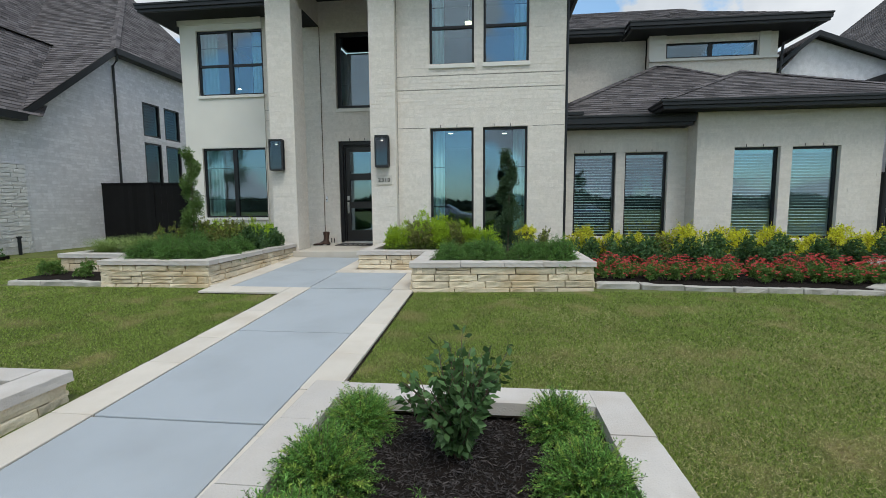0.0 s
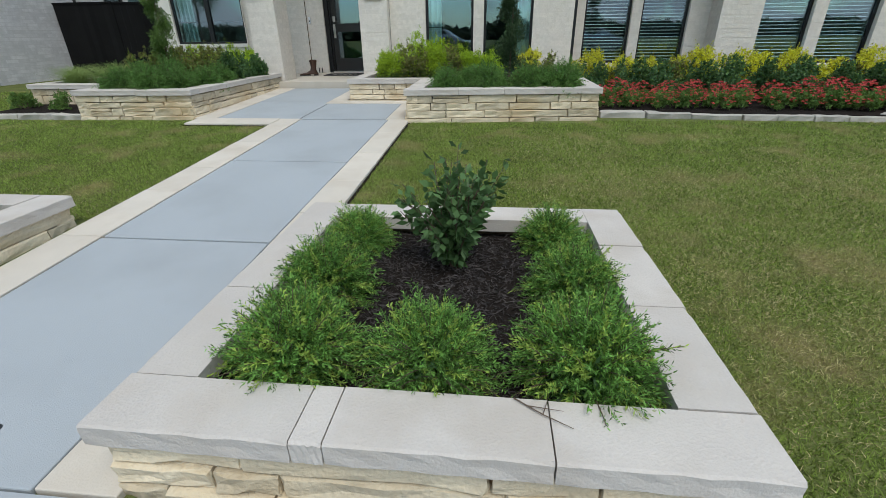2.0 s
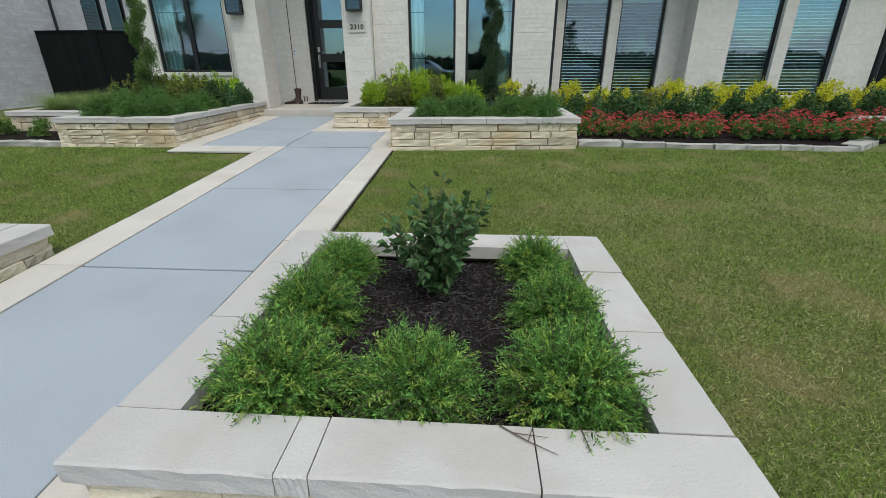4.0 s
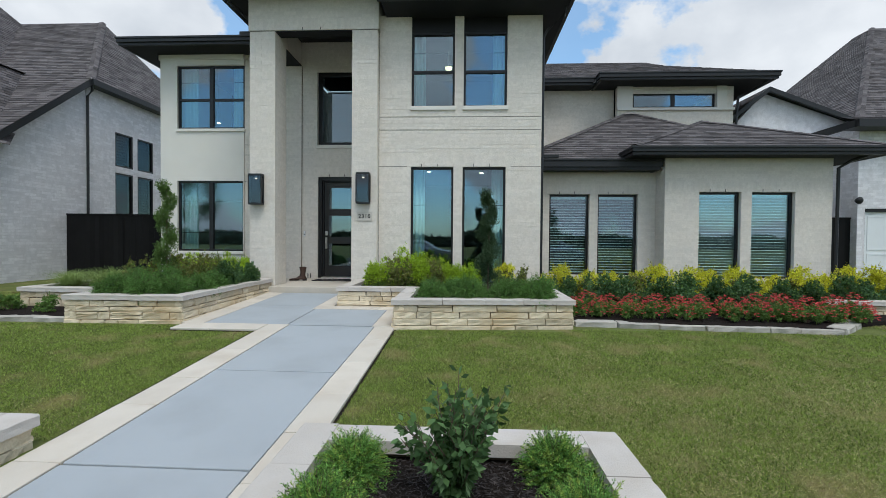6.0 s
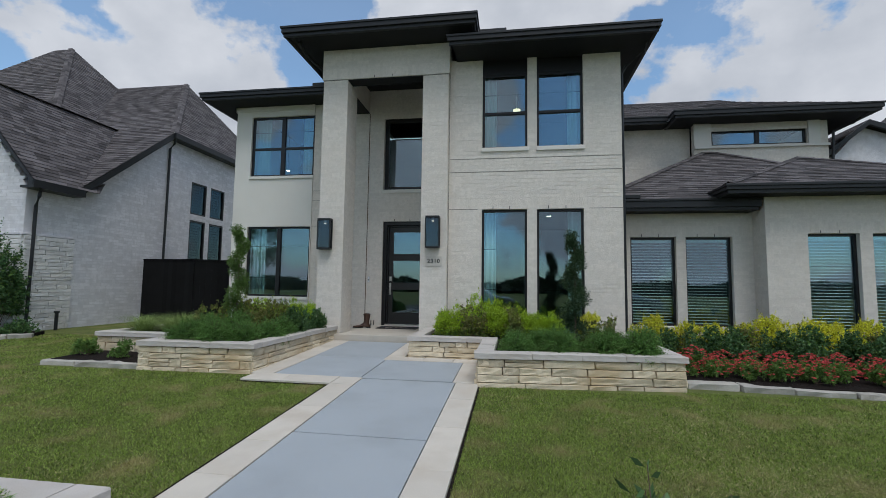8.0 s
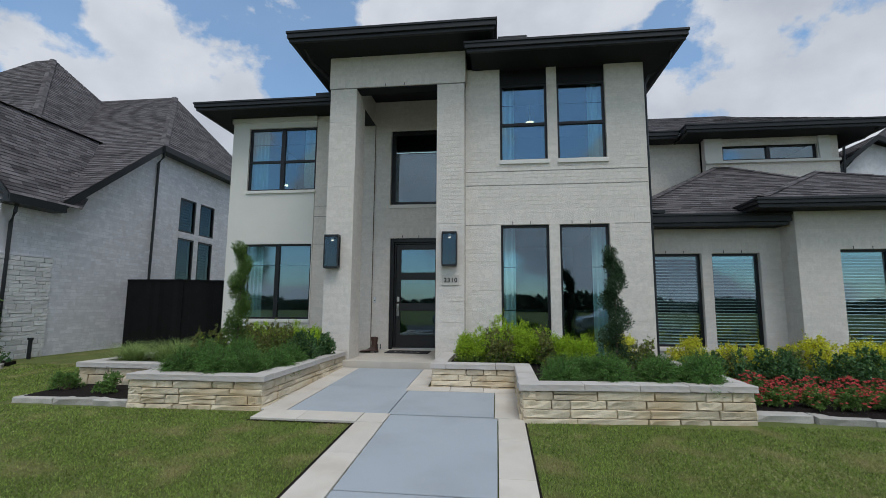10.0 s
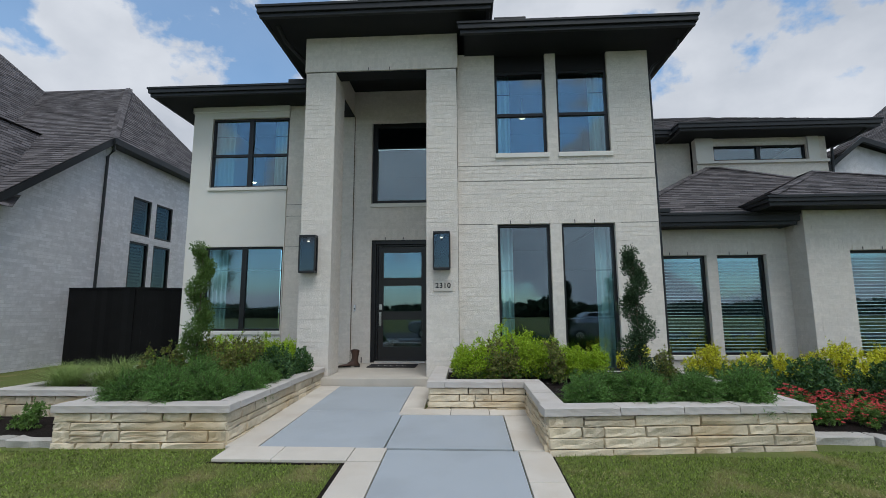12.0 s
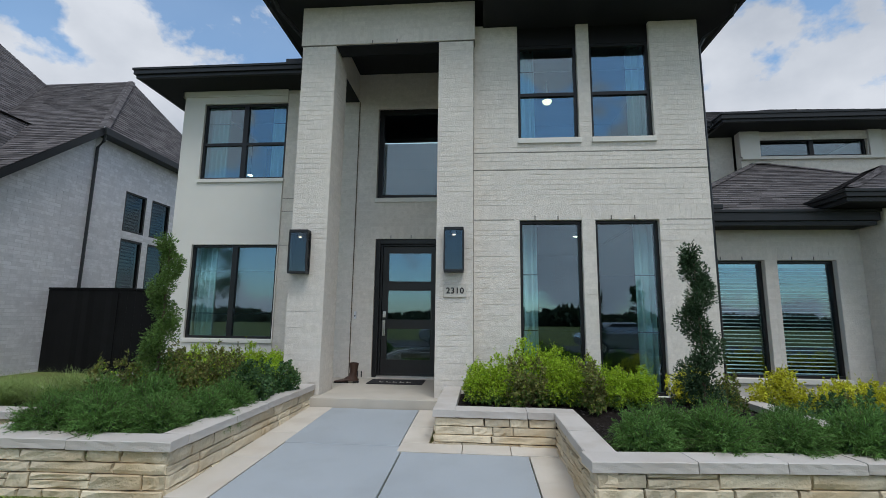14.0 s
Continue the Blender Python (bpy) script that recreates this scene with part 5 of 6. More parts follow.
spread_copies(b2, [(0.75, 1.87, -0.06, 40, 1.16), (1.82, 2.44, -0.06, 150, 1.0), (0.70, 2.92, -0.06, 260, 0.90), (1.78, 2.97, -0.06, 20, 0.90), (-1.98, 2.92, -0.03, 80, 1.0), (-2.0, 2.36, -0.03, 190, 1.05), (-2.0, 1.88, -0.03, 310, 1.1)])


def broad_shrub():
    """Upright shrub with several woody stems and broad pointed leaves."""
    r = np.random.default_rng(9)
    t = thing("broadleaf_shrub", "upright dark green shrub with broad leaves in mulch", "shrub")
    paths, base, dirs = [], [], []
    for i in range(52):
        an, lean, h = r.uniform(0, 6.283), r.uniform(0.03, 0.29), r.uniform(0.30, 0.60)
        p = [np.array([math.cos(an) * 0.02, math.sin(an) * 0.02, 0.0])]
        for k in range(1, 7):
            u = k / 6
            p.append(np.array([math.cos(an) * lean * u ** 1.2 + r.normal(0, 0.008), math.sin(an) * lean * u ** 1.2 + r.normal(0, 0.008), h * u]))
        paths.append(np.array(p))
        for k in range(30):
            u = r.uniform(0.12, 1.0) * 6
            j = min(5, int(u))
            q = p[j] + (p[j + 1] - p[j]) * (u - j)
            d = r.normal(size=3) * 0.8 + np.array([math.cos(an), math.sin(an), 0.35]) * 0.7
            base.append(q); dirs.append(d / np.linalg.norm(d))
    base, dirs = np.array(base), np.array(dirs)
    n = len(base)
    q = leaf_quads(base + dirs * 0.012, dirs, 0.056 * (0.6 + 0.7 * r.random(n)), 0.034 * (0.7 + 0.5 * r.random(n)), r, 0.15)
    new("foliage", numpy_mesh("foliage", q, 4, BROADLEAF)).parent = t
    stems_mesh("branching", paths, 0.006, BARK, t)
    t.matrix_basis = pose(1.26, 2.71, -0.06)
    return t


broad_shrub()


def chips(label, x0, x1, y0, y1, z, n, seed):
    """Loose mulch chips lying on the soil."""
    r = np.random.default_rng(seed)
    c = np.stack([r.uniform(x0, x1, n), r.uniform(y0, y1, n), z + r.uniform(0.002, 0.014, n)], 1)
    d = r.normal(size=(n, 3)); d[:, 2] *= 0.25
    q = leaf_quads(c, unit_rows(d), r.uniform(0.015, 0.055, n), r.uniform(0.003, 0.008, n), r, 0.25)
    o = part("mulch", numpy_mesh("mulch", q, 4, CHIP), None, None, label, "stuff")
    tagged(o, "", "mulch")


chips("shredded dark mulch in the near planter", 0.52, 2.0, 1.68, 3.1, -0.06, 11000, 4)
chips("shredded dark mulch in the planter by the column", 0.55, 2.5, 6.78, 8.0, 0.33, 2500, 5)
chips("shredded dark mulch in the stepped planter", -0.7, 2.5, 8.3, 9.6, 0.33, 2500, 6)
chips("shredded dark mulch in the flower bed", 2.8, 6.8, 7.15, 8.0, 0.06, 4000, 7)

ROSE_LABEL = "dense green rosemary mound spilling towards the planter edge"
ro = needle_bush("rosemary", ROSE_LABEL, "shrub", "rosemary", 21, 0.30, 0.45, 720, 22, 0.042, 0.0058, ROSEMARY, ROSEMARY, 0.6, 0.0, 1.0)
spread_copies(ro, [(0.80, 7.12, 0.31, 0, 0.88), (1.34, 7.12, 0.31, 70, 1.02), (1.86, 7.12, 0.31, 160, 0.92), (2.34, 7.12, 0.31, 230, 1.0), (1.1, 7.48, 0.31, 130, 0.82), (2.05, 7.5, 0.31, 300, 0.88)])
ro2 = needle_bush("rosemary", "green feathery rosemary in the entry planter", "shrub", "rosemary", 22, 0.33, 0.43, 640, 22, 0.046, 0.0068, ROSEMARY, ROSEMARY, 0.8, 0.0, 0.6)
spread_copies(ro2, [(-4.02, 7.08, 0.30, 10, 0.92), (-3.55, 7.06, 0.30, 90, 0.96), (-3.16, 7.18, 0.30, 170, 0.88), (-3.04, 7.65, 0.30, 250, 0.9), (-4.05, 7.6, 0.30, 310, 0.98), (-3.55, 7.6, 0.32, 30, 1.02), (-3.06, 8.1, 0.30, 200, 0.85)])

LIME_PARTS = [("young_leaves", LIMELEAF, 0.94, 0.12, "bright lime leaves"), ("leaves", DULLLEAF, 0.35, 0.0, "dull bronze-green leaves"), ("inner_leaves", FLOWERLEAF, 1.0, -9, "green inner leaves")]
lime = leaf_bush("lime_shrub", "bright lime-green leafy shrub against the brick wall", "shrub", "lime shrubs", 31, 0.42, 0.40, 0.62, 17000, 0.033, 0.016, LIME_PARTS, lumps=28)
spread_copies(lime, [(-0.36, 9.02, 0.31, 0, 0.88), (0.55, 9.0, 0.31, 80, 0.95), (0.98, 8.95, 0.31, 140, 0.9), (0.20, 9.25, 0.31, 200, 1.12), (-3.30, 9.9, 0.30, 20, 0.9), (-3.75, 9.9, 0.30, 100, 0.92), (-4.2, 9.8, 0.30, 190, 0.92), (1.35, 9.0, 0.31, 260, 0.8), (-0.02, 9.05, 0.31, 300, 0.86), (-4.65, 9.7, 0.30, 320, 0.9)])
DULL_PARTS = [("leaves", DULLLEAF, 0.75, 0.0, ""), ("young_leaves", LIMELEAF, 0.30, 0.2, "yellow-green leaf tips"), ("inner_leaves", FLOWERLEAF, 1.0, -9, "")]
dull = leaf_bush("bronze_shrub", "dull bronze-green twiggy shrub in a planter", "shrub", "bronze shrubs", 32, 0.27, 0.27, 0.54, 4200, 0.038, 0.018, DULL_PARTS, lumps=14)
spread_copies(dull, [(0.08, 8.75, 0.31, 0, 1.05), (0.75, 8.55, 0.31, 60, 0.95), (-3.9, 8.5, 0.30, 30, 1.0), (-4.2, 8.9, 0.30, 110, 1.1), (-3.55, 8.75, 0.30, 190, 0.95), (-4.5, 8.7, 0.30, 280, 1.0), (1.95, 8.3, 0.31, 150, 0.7), (2.35, 8.9, 0.31, 250, 0.75), (-4.45, 8.2, 0.30, 200, 1.05), (-3.75, 9.2, 0.30, 40, 1.05), (-4.1, 9.3, 0.30, 330, 1.0)])
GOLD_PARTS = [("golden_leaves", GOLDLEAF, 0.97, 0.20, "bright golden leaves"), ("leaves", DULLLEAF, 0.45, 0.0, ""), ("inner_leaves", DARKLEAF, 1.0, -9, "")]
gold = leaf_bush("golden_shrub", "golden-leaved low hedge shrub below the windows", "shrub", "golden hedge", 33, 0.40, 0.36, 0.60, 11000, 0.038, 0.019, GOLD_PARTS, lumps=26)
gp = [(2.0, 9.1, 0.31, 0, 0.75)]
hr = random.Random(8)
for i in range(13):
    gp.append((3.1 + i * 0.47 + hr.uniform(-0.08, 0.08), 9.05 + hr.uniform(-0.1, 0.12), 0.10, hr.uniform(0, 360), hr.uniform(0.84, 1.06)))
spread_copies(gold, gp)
dkg = [(3.45 + i * 0.93 + hr.uniform(-0.1, 0.1), 8.9 + hr.uniform(-0.05, 0.1), 0.10, hr.uniform(0, 360), hr.uniform(1.15, 1.35)) for i in range(6)]
d2 = leaf_bush("bronze_shrub", "dull bronze-green shrub among the golden hedge", "shrub", "bronze shrubs", 35, 0.25, 0.25, 0.50, 4000, 0.038, 0.018, DULL_PARTS, lumps=10)
spread_copies(d2, dkg)
DARK_PARTS = [("leaves", DARKLEAF, 0.8, -9, ""), ("young_leaves", FLOWERLEAF, 1.0, -9, "")]
dark = leaf_bush("dark_shrub", "rounded dark green glossy-leaved shrub", "shrub", "dark shrubs", 34, 0.35, 0.33, 0.52, 5600, 0.042, 0.022, DARK_PARTS, lumps=20)
dp = [(-3.05, 8.55, 0.30, 0, 0.95), (-2.98, 9.05, 0.30, 90, 0.9)]
for i in range(12):
    dp.append((2.98 + i * 0.50 + hr.uniform(-0.06, 0.06), 8.28 + hr.uniform(-0.08, 0.08), 0.09, hr.uniform(0, 360), hr.uniform(0.95, 1.15)))
spread_copies(dark, dp)


def flower_plant(seed):
    t = leaf_bush("flowering_plant", "low bedding plant covered in red star flowers", "flower", "red flower bed", seed, 0.21, 0.20, 0.27, 1700, 0.045, 0.018, [("leaves", FLOWERLEAF, 1.0, -9, "")], lumps=9)
    r = np.random.default_rng(seed + 50)
    n = 72
    a_ = r.uniform(0, 6.283, n)
    rr = np.sqrt(r.random(n))
    c = np.stack([np.cos(a_) * rr * 0.25, np.sin(a_) * rr * 0.24, 0.35 - 0.24 * rr ** 2.2 + r.normal(0, 0.015, n)], 1)
    petals, per = [], 7
    for k in range(per):
        an = 2 * np.pi * k / per + r.uniform(0, 1, n)
        d = unit_rows(np.stack([np.cos(an), np.sin(an), r.uniform(0.1, 0.9, n)], 1))
        petals.append(leaf_quads(c, d, 0.024 * (0.8 + 0.4 * r.random(n)), np.full(n, 0.014), r, 0.1))
    o = new("blossoms", numpy_mesh("blossoms", np.concatenate(petals), 4, PETAL)); o.parent = t
    tagged(o, "clusters of small red flowers")
    return t


f1, f2 = flower_plant(41), flower_plant(42)
fp = []
for row in range(2):
    for i in range(12):
        fp.append((2.98 + i * 0.36 + row * 0.18 + hr.uniform(-0.05, 0.05), 7.42 + row * 0.33 - i * 0.018 + hr.uniform(-0.05, 0.05), 0.07, hr.uniform(0, 360), hr.uniform(0.78, 1.02)))
spread_copies(f1, fp[::2])
spread_copies(f2, fp[1::2])


def topiary(seed, x, y, z, h, rad, turns, leaf_m, label):
    """A clipped spiral conifer: foliage wound round a thin trunk."""
    r = np.random.default_rng(seed)
    t = thing("spiral_topiary", label, "topiary", "spiral topiaries")
    n = 11000
    u = r.random(n)
    ang = 2 * np.pi * turns * u
    taper = (1.0 - 0.45 * u)
    off = rad * 0.36 * taper
    c = np.stack([np.cos(ang) * off, np.sin(ang) * off, 0.12 * h + 0.86 * h * u], 1)
    d = unit_rows(r.normal(size=(n, 3)))
    pos = c + d * (rad * (0.68 + 0.20 * np.sin(ang * 2.3 + seed) + 0.10 * np.sin(ang * 5.1)) * taper * r.random(n) ** 0.4)[:, None] * np.array([1, 1, 0.8])
    ld = unit_rows(d + r.normal(size=(n, 3)) * 0.6 + np.array([0, 0, 0.5]))
    q = leaf_quads(pos, ld, 0.034 * (0.7 + 0.6 * r.random(n)), np.full(n, 0.014), r, 0.15)
    new("foliage", numpy_mesh("foliage", q, 4, leaf_m)).parent = t
    a = Acc(); a.tube([(0, 0, 0), (0.01, 0, h * 0.5), (0, 0.01, h * 0.95)], [0.018, 0.014, 0.008], 7)
    part("trunk", a, BARK, t)
    t.matrix_basis = pose(x, y, z)
    return t


topiary(51, 1.66, 8.0, 0.32, 1.72, 0.24, 2.6, TOPIARY, "dark green clipped spiral topiary before the windows")
topiary(52, -4.04, 8.3, 0.31, 1.90, 0.24, 2.6, FLOWERLEAF, "lighter green loose spiral topiary by the stucco wall")


def tuft(seed):
    r = np.random.default_rng(seed)
    t = thing("feather_grass", "pale feathery ornamental grass clump", "ornamental grass", "feathery grasses")
    n = 700
    az_ = r.uniform(0, 6.283, n)
    lean = r.uniform(0.08, 0.55, n)
    h = r.uniform(0.12, 0.36, n)
    b = np.stack([r.normal(0, 0.05, n), r.normal(0, 0.05, n), np.zeros(n)], 1)
    o = np.stack([np.cos(az_), np.sin(az_), np.zeros(n)], 1)
    side = np.stack([-np.sin(az_), np.cos(az_), np.zeros(n)], 1) * 0.0022
    m = b + o * (lean * 0.35)[:, None] + np.array([0, 0, 1]) * (h * 0.65)[:, None]
    e = b + o * lean[:, None] + np.array([0, 0, 1]) * h[:, None]
    q = np.concatenate([np.stack([b - side, b + side, m + side, m - side], 1), np.stack([m - side, m + side, e + side * 0.2, e - side * 0.2], 1)])
    new("blades", numpy_mesh("blades", q, 4, TUFT)).parent = t
    return t


spread_copies(tuft(61), [(-5.55, 7.95, 0.29, 0, 1.0), (-5.0, 8.0, 0.29, 70, 1.05), (-5.85, 8.4, 0.29, 140, 1.0), (-5.2, 8.5, 0.29, 200, 1.1), (-4.75, 8.35, 0.29, 260, 1.0)])
low = leaf_bush("low_shrub", "small green shrub in the low corner bed", "shrub", "low shrubs", 36, 0.26, 0.22, 0.26, 1500, 0.04, 0.016, [("leaves", FLOWERLEAF, 1.0, -9, "")], lumps=9)
spread_copies(low, [(-5.75, 7.15, 0.05, 0, 1.0), (-5.1, 7.12, 0.05, 120, 0.95), (-4.75, 7.2, 0.05, 220, 0.8)])


# ---- neighbours ----
def neighbour_left():
    X = -9.74
    NW = [(14.19, 14.95, 3.46, 4.54), (15.15, 15.91, 3.46, 4.54), (14.19, 14.95, 0.9, 3.26), (15.15, 15.91, 0.9, 3.26)]
    P = (PALEBRICK, PALEMORTAR)
    brick_wall("wall_neighbour", "x", X, 1, 13.1, 19.0, 0.0, 5.75, 0.2, NW, "white-washed brick wall of the neighbouring house", mats=P)
    # the front part is level under the street gable, then follows the slope of the roof behind it
    top = lambda y: 3.22 if y < 10.15 else 3.22 + (y - 10.15) * 0.85
    a = Acc()
    for y0, y1 in ((9.4, 10.15), (10.15, 13.1)):
        a.hull([(X - 0.2, y0, 0), (X - 0.006, y0, 0), (X - 0.006, y1, 0), (X - 0.2, y1, 0)], [(X - 0.2, y0, top(y0)), (X - 0.006, y0, top(y0)), (X - 0.006, y1, top(y1)), (X - 0.2, y1, top(y1))])
    w = part("wall_neighbour_front", a, PALEMORTAR, None, "white-washed brick wall below a sloping roof edge", "structure")
    acc = Acc()
    for y0, y1, z0, z1 in brick_rects(9.4, 13.1, 0.0, 5.72, (), 0.29, 0.077, 0.009):
        if z1 < top(y0):
            acc.box(X - 0.008, X - 0.004 + rng.uniform(0.0, 0.003), y0, y1, z0, z1)
    part("bricks", acc, PALEBRICK, w, "painted brick courses", "stuff")
    # ledge-stone base round the street corner
    z = 0.02
    while z < 2.14:
        h = rng.uniform(0.06, 0.11)
        y = 9.18
        while y < 10.25:
            L = min(rng.uniform(0.2, 0.5), 10.32 - y)
            lay_block("stone", "veneer", w, (X + 0.012, y + L / 2, z + h / 2), L - 0.008, 0.07, h - 0.006, 90)
            y += L
        x = X
        while x > -11.2:
            L = rng.uniform(0.25, 0.55)
            lay_block("stone", "veneer", w, (x - L / 2, 9.18, z + h / 2), L - 0.008, 0.07, h - 0.006, 0)
            x -= L
        z += h
    a = Acc(); a.box(X - 0.03, X + 0.05, 9.14, 10.3, z, z + 0.05); a.box(-11.2, X - 0.031, 9.13, 9.21, z, z + 0.05)
    part("ledge", a, PALEMORTAR, w, "pale stone ledge", bevel=0.008)
    a = Acc(); a.box(-17, X - 0.02, 9.2, 9.4, 0, 3.25)
    a.hull([(-13.9, 9.2, 3.25), (-9.76, 9.2, 3.25), (-11.85, 9.2, 5.85)], [(-13.9, 9.4, 3.25), (-9.76, 9.4, 3.25), (-11.85, 9.4, 5.85)])
    wall = part("wall_neighbour_street", a, PALEMORTAR, None, "white-washed brick front wall under a gable", "structure")
    acc = Acc()
    for x0, x1, z0, z1 in brick_rects(-13.9, X - 0.02, 2.2, 5.8, (), 0.29, 0.077, 0.009):
        if z1 < 5.80 - abs((x0 + x1) / 2 + 11.85) * 1.22:
            acc.box(x0, x1, 9.196 - rng.uniform(0.0, 0.003), 9.21, z0, z1)
    part("bricks", acc, PALEBRICK, wall, "painted brick courses", "stuff")
    for h in NW:
        WINDOW_COUNT[0] += 1
        t = thing("window_%d" % WINDOW_COUNT[0], "black-framed window with shutters in white brick", "window", "", "structure")
        f = Acc()
        y0, y1, z0, z1 = h
        for b in ((y0, y1, z0, z0 + 0.05), (y0, y1, z1 - 0.05, z1), (y0, y0 + 0.05, z0 + .05, z1 - .05), (y1 - 0.05, y1, z0 + .05, z1 - .05)):
            f.box(X - 0.10, X - 0.015, *b)
        part("window_frame", f, FRAME, t)
        f = Acc(); f.box(X - 0.065, X - 0.059, y0 + 0.05, y1 - 0.05, z0 + 0.05, z1 - 0.05)
        g = part("pane", f, GLASS_SHADE, t); g.visible_shadow = False
        f = Acc()
        k = int((z1 - z0 - 0.1) / 0.09)
        for i in range(k):
            f.box(X - 0.16, X - 0.13, y0 + 0.06, y1 - 0.06, z0 + 0.07 + i * 0.09, z0 + 0.115 + i * 0.09)
        part("shutter", f, SHUTTER, t, "white louvred shutter")
    # solid dark block added so the panes seem to look into an unlit room
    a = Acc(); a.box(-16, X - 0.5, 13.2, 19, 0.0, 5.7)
    part("wall_neighbour_inner", a, DIM_ROOM, None, "dark block standing in for an unlit room behind the shutters", "structure")
    # roofs: a steep hip over the rear part, a long slope falling to the street, a taller mass behind
    roof("roof_neighbour", "steep grey shingle roof of the neighbouring house", [
        ((X + 0.25, 13.0, 5.72), (X + 0.25, 19.4, 5.72), (-12.9, 17.5, 9.55)),
        ((-16, 10.13, 3.40), (X + 0.27, 10.13, 3.40), (X + 0.27, 13.0, 5.76), (-16, 13.0, 5.76)),
        ((X + 0.33, 9.05, 3.36), (X + 0.33, 10.6, 3.36), (-11.85, 13.9, 6.04), (-11.85, 9.05, 6.04)),
        ((-14.3, 9.05, 3.36), (-14.3, 13.9, 3.36), (-11.85, 13.9, 6.04), (-11.85, 9.05, 6.04)),
        ((-19, 13.0, 5.76), (X + 0.25, 13.0, 5.76), (-12.9, 17.5, 9.55), (-19, 17.5, 9.55)),
        ((-22, 11.5, 5.2), (-12.2, 11.5, 5.2), (-17.2, 16.2, 10.7), (-18, 16.2, 10.7)),
        ((-12.2, 11.5, 5.2), (-12.2, 21, 5.2), (-17.2, 16.3, 10.7), (-17.2, 16.2, 10.7))], [((X + 0.25, 13.0, 5.76), (-12.9, 17.5, 9.56)), ((-12.2, 11.5, 5.22), (-17.2, 16.2, 10.72)), ((-11.85, 9.05, 6.05), (-11.85, 13.35, 6.05))])
    a = Acc()
    a.hull([(X + 0.18, 10.2, 3.24), (X + 0.27, 10.2, 3.24), (X + 0.27, 13.0, 5.56), (X + 0.18, 13.0, 5.56)], [(X + 0.18, 10.2, 3.44), (X + 0.27, 10.2, 3.44), (X + 0.27, 13.0, 5.76), (X + 0.18, 13.0, 5.76)])
    a.box(X + 0.20, X + 0.36, 9.03, 10.22, 3.20, 3.37); a.box(X + 0.004, X + 0.20, 9.03, 10.22, 3.20, 3.25)
    a.hull([(X + 0.33, 9.02, 3.26), (X + 0.33, 9.10, 3.26), (-11.85, 9.10, 5.94), (-11.85, 9.02, 5.94)], [(X + 0.33, 9.02, 3.35), (X + 0.33, 9.10, 3.35), (-11.85, 9.10, 6.03), (-11.85, 9.02, 6.03)])
    a.box(X + 0.20, X + 0.33, 13.001, 19.4, 5.60, 5.76)
    a.box(X + 0.004, X + 0.20, 13.1, 19.4, 5.60, 5.64)
    part("gutter", a, TRIM, None, "black gutter and sloping fascia on the neighbouring house", "structure")
    downspout([(X + 0.26, 13.05, 5.62), (X + 0.22, 13.08, 5.45), (X + 0.06, 13.1, 5.3), (X + 0.05, 13.1, 0.05)], "black downspout at the corner of white brick")
    downspout([(X + 0.27, 9.25, 3.2), (X + 0.25, 9.25, 3.05), (X + 0.06, 9.35, 2.85), (X + 0.06, 9.35, 0.1)], "black downspout at the corner of white brick")
    t = thing("path_light", "short black bollard path light on the lawn", "path light")
    a = Acc(); a.tube([(-9.46, 9.82, 0.05), (-9.46, 9.82, 0.48)], 0.035, 8)
    part("post", a, TRIM, t)
    a = Acc(); a.tube([(-9.46, 9.82, 0.481), (-9.46, 9.82, 0.52)], 0.055, 10)
    part("head", a, TRIM, t)
    hedge = leaf_bush("hedge_shrub", "dark green clipped shrub before the neighbouring house", "shrub", "neighbour shrubs", 71, 0.5, 0.42, 0.42, 2600, 0.05, 0.026, DARK_PARTS)
    spread_copies(hedge, [(-9.30, 8.85, 0.08, 0, 0.9), (-9.95, 8.60, 0.08, 100, 0.95), (-10.7, 8.45, 0.08, 220, 1.0)])
    tree = leaf_bush("small_tree", "small dark-leaved tree by the white house corner", "tree", "", 72, 0.62, 0.62, 1.75, 12000, 0.07, 0.03, DARK_PARTS, lumps=34, base=0.4)
    tree.matrix_basis = pose(-9.78, 8.80, 0.1)
    edging_run("low stone edging before the neighbouring shrubs", [(-12.0, 7.7), (-9.5, 8.15), (-8.75, 8.75)], 0.06, [(-12, 7.8), (-9.5, 8.25), (-8.85, 8.8), (-9.0, 9.2), (-12, 9.1)])


neighbour_left()


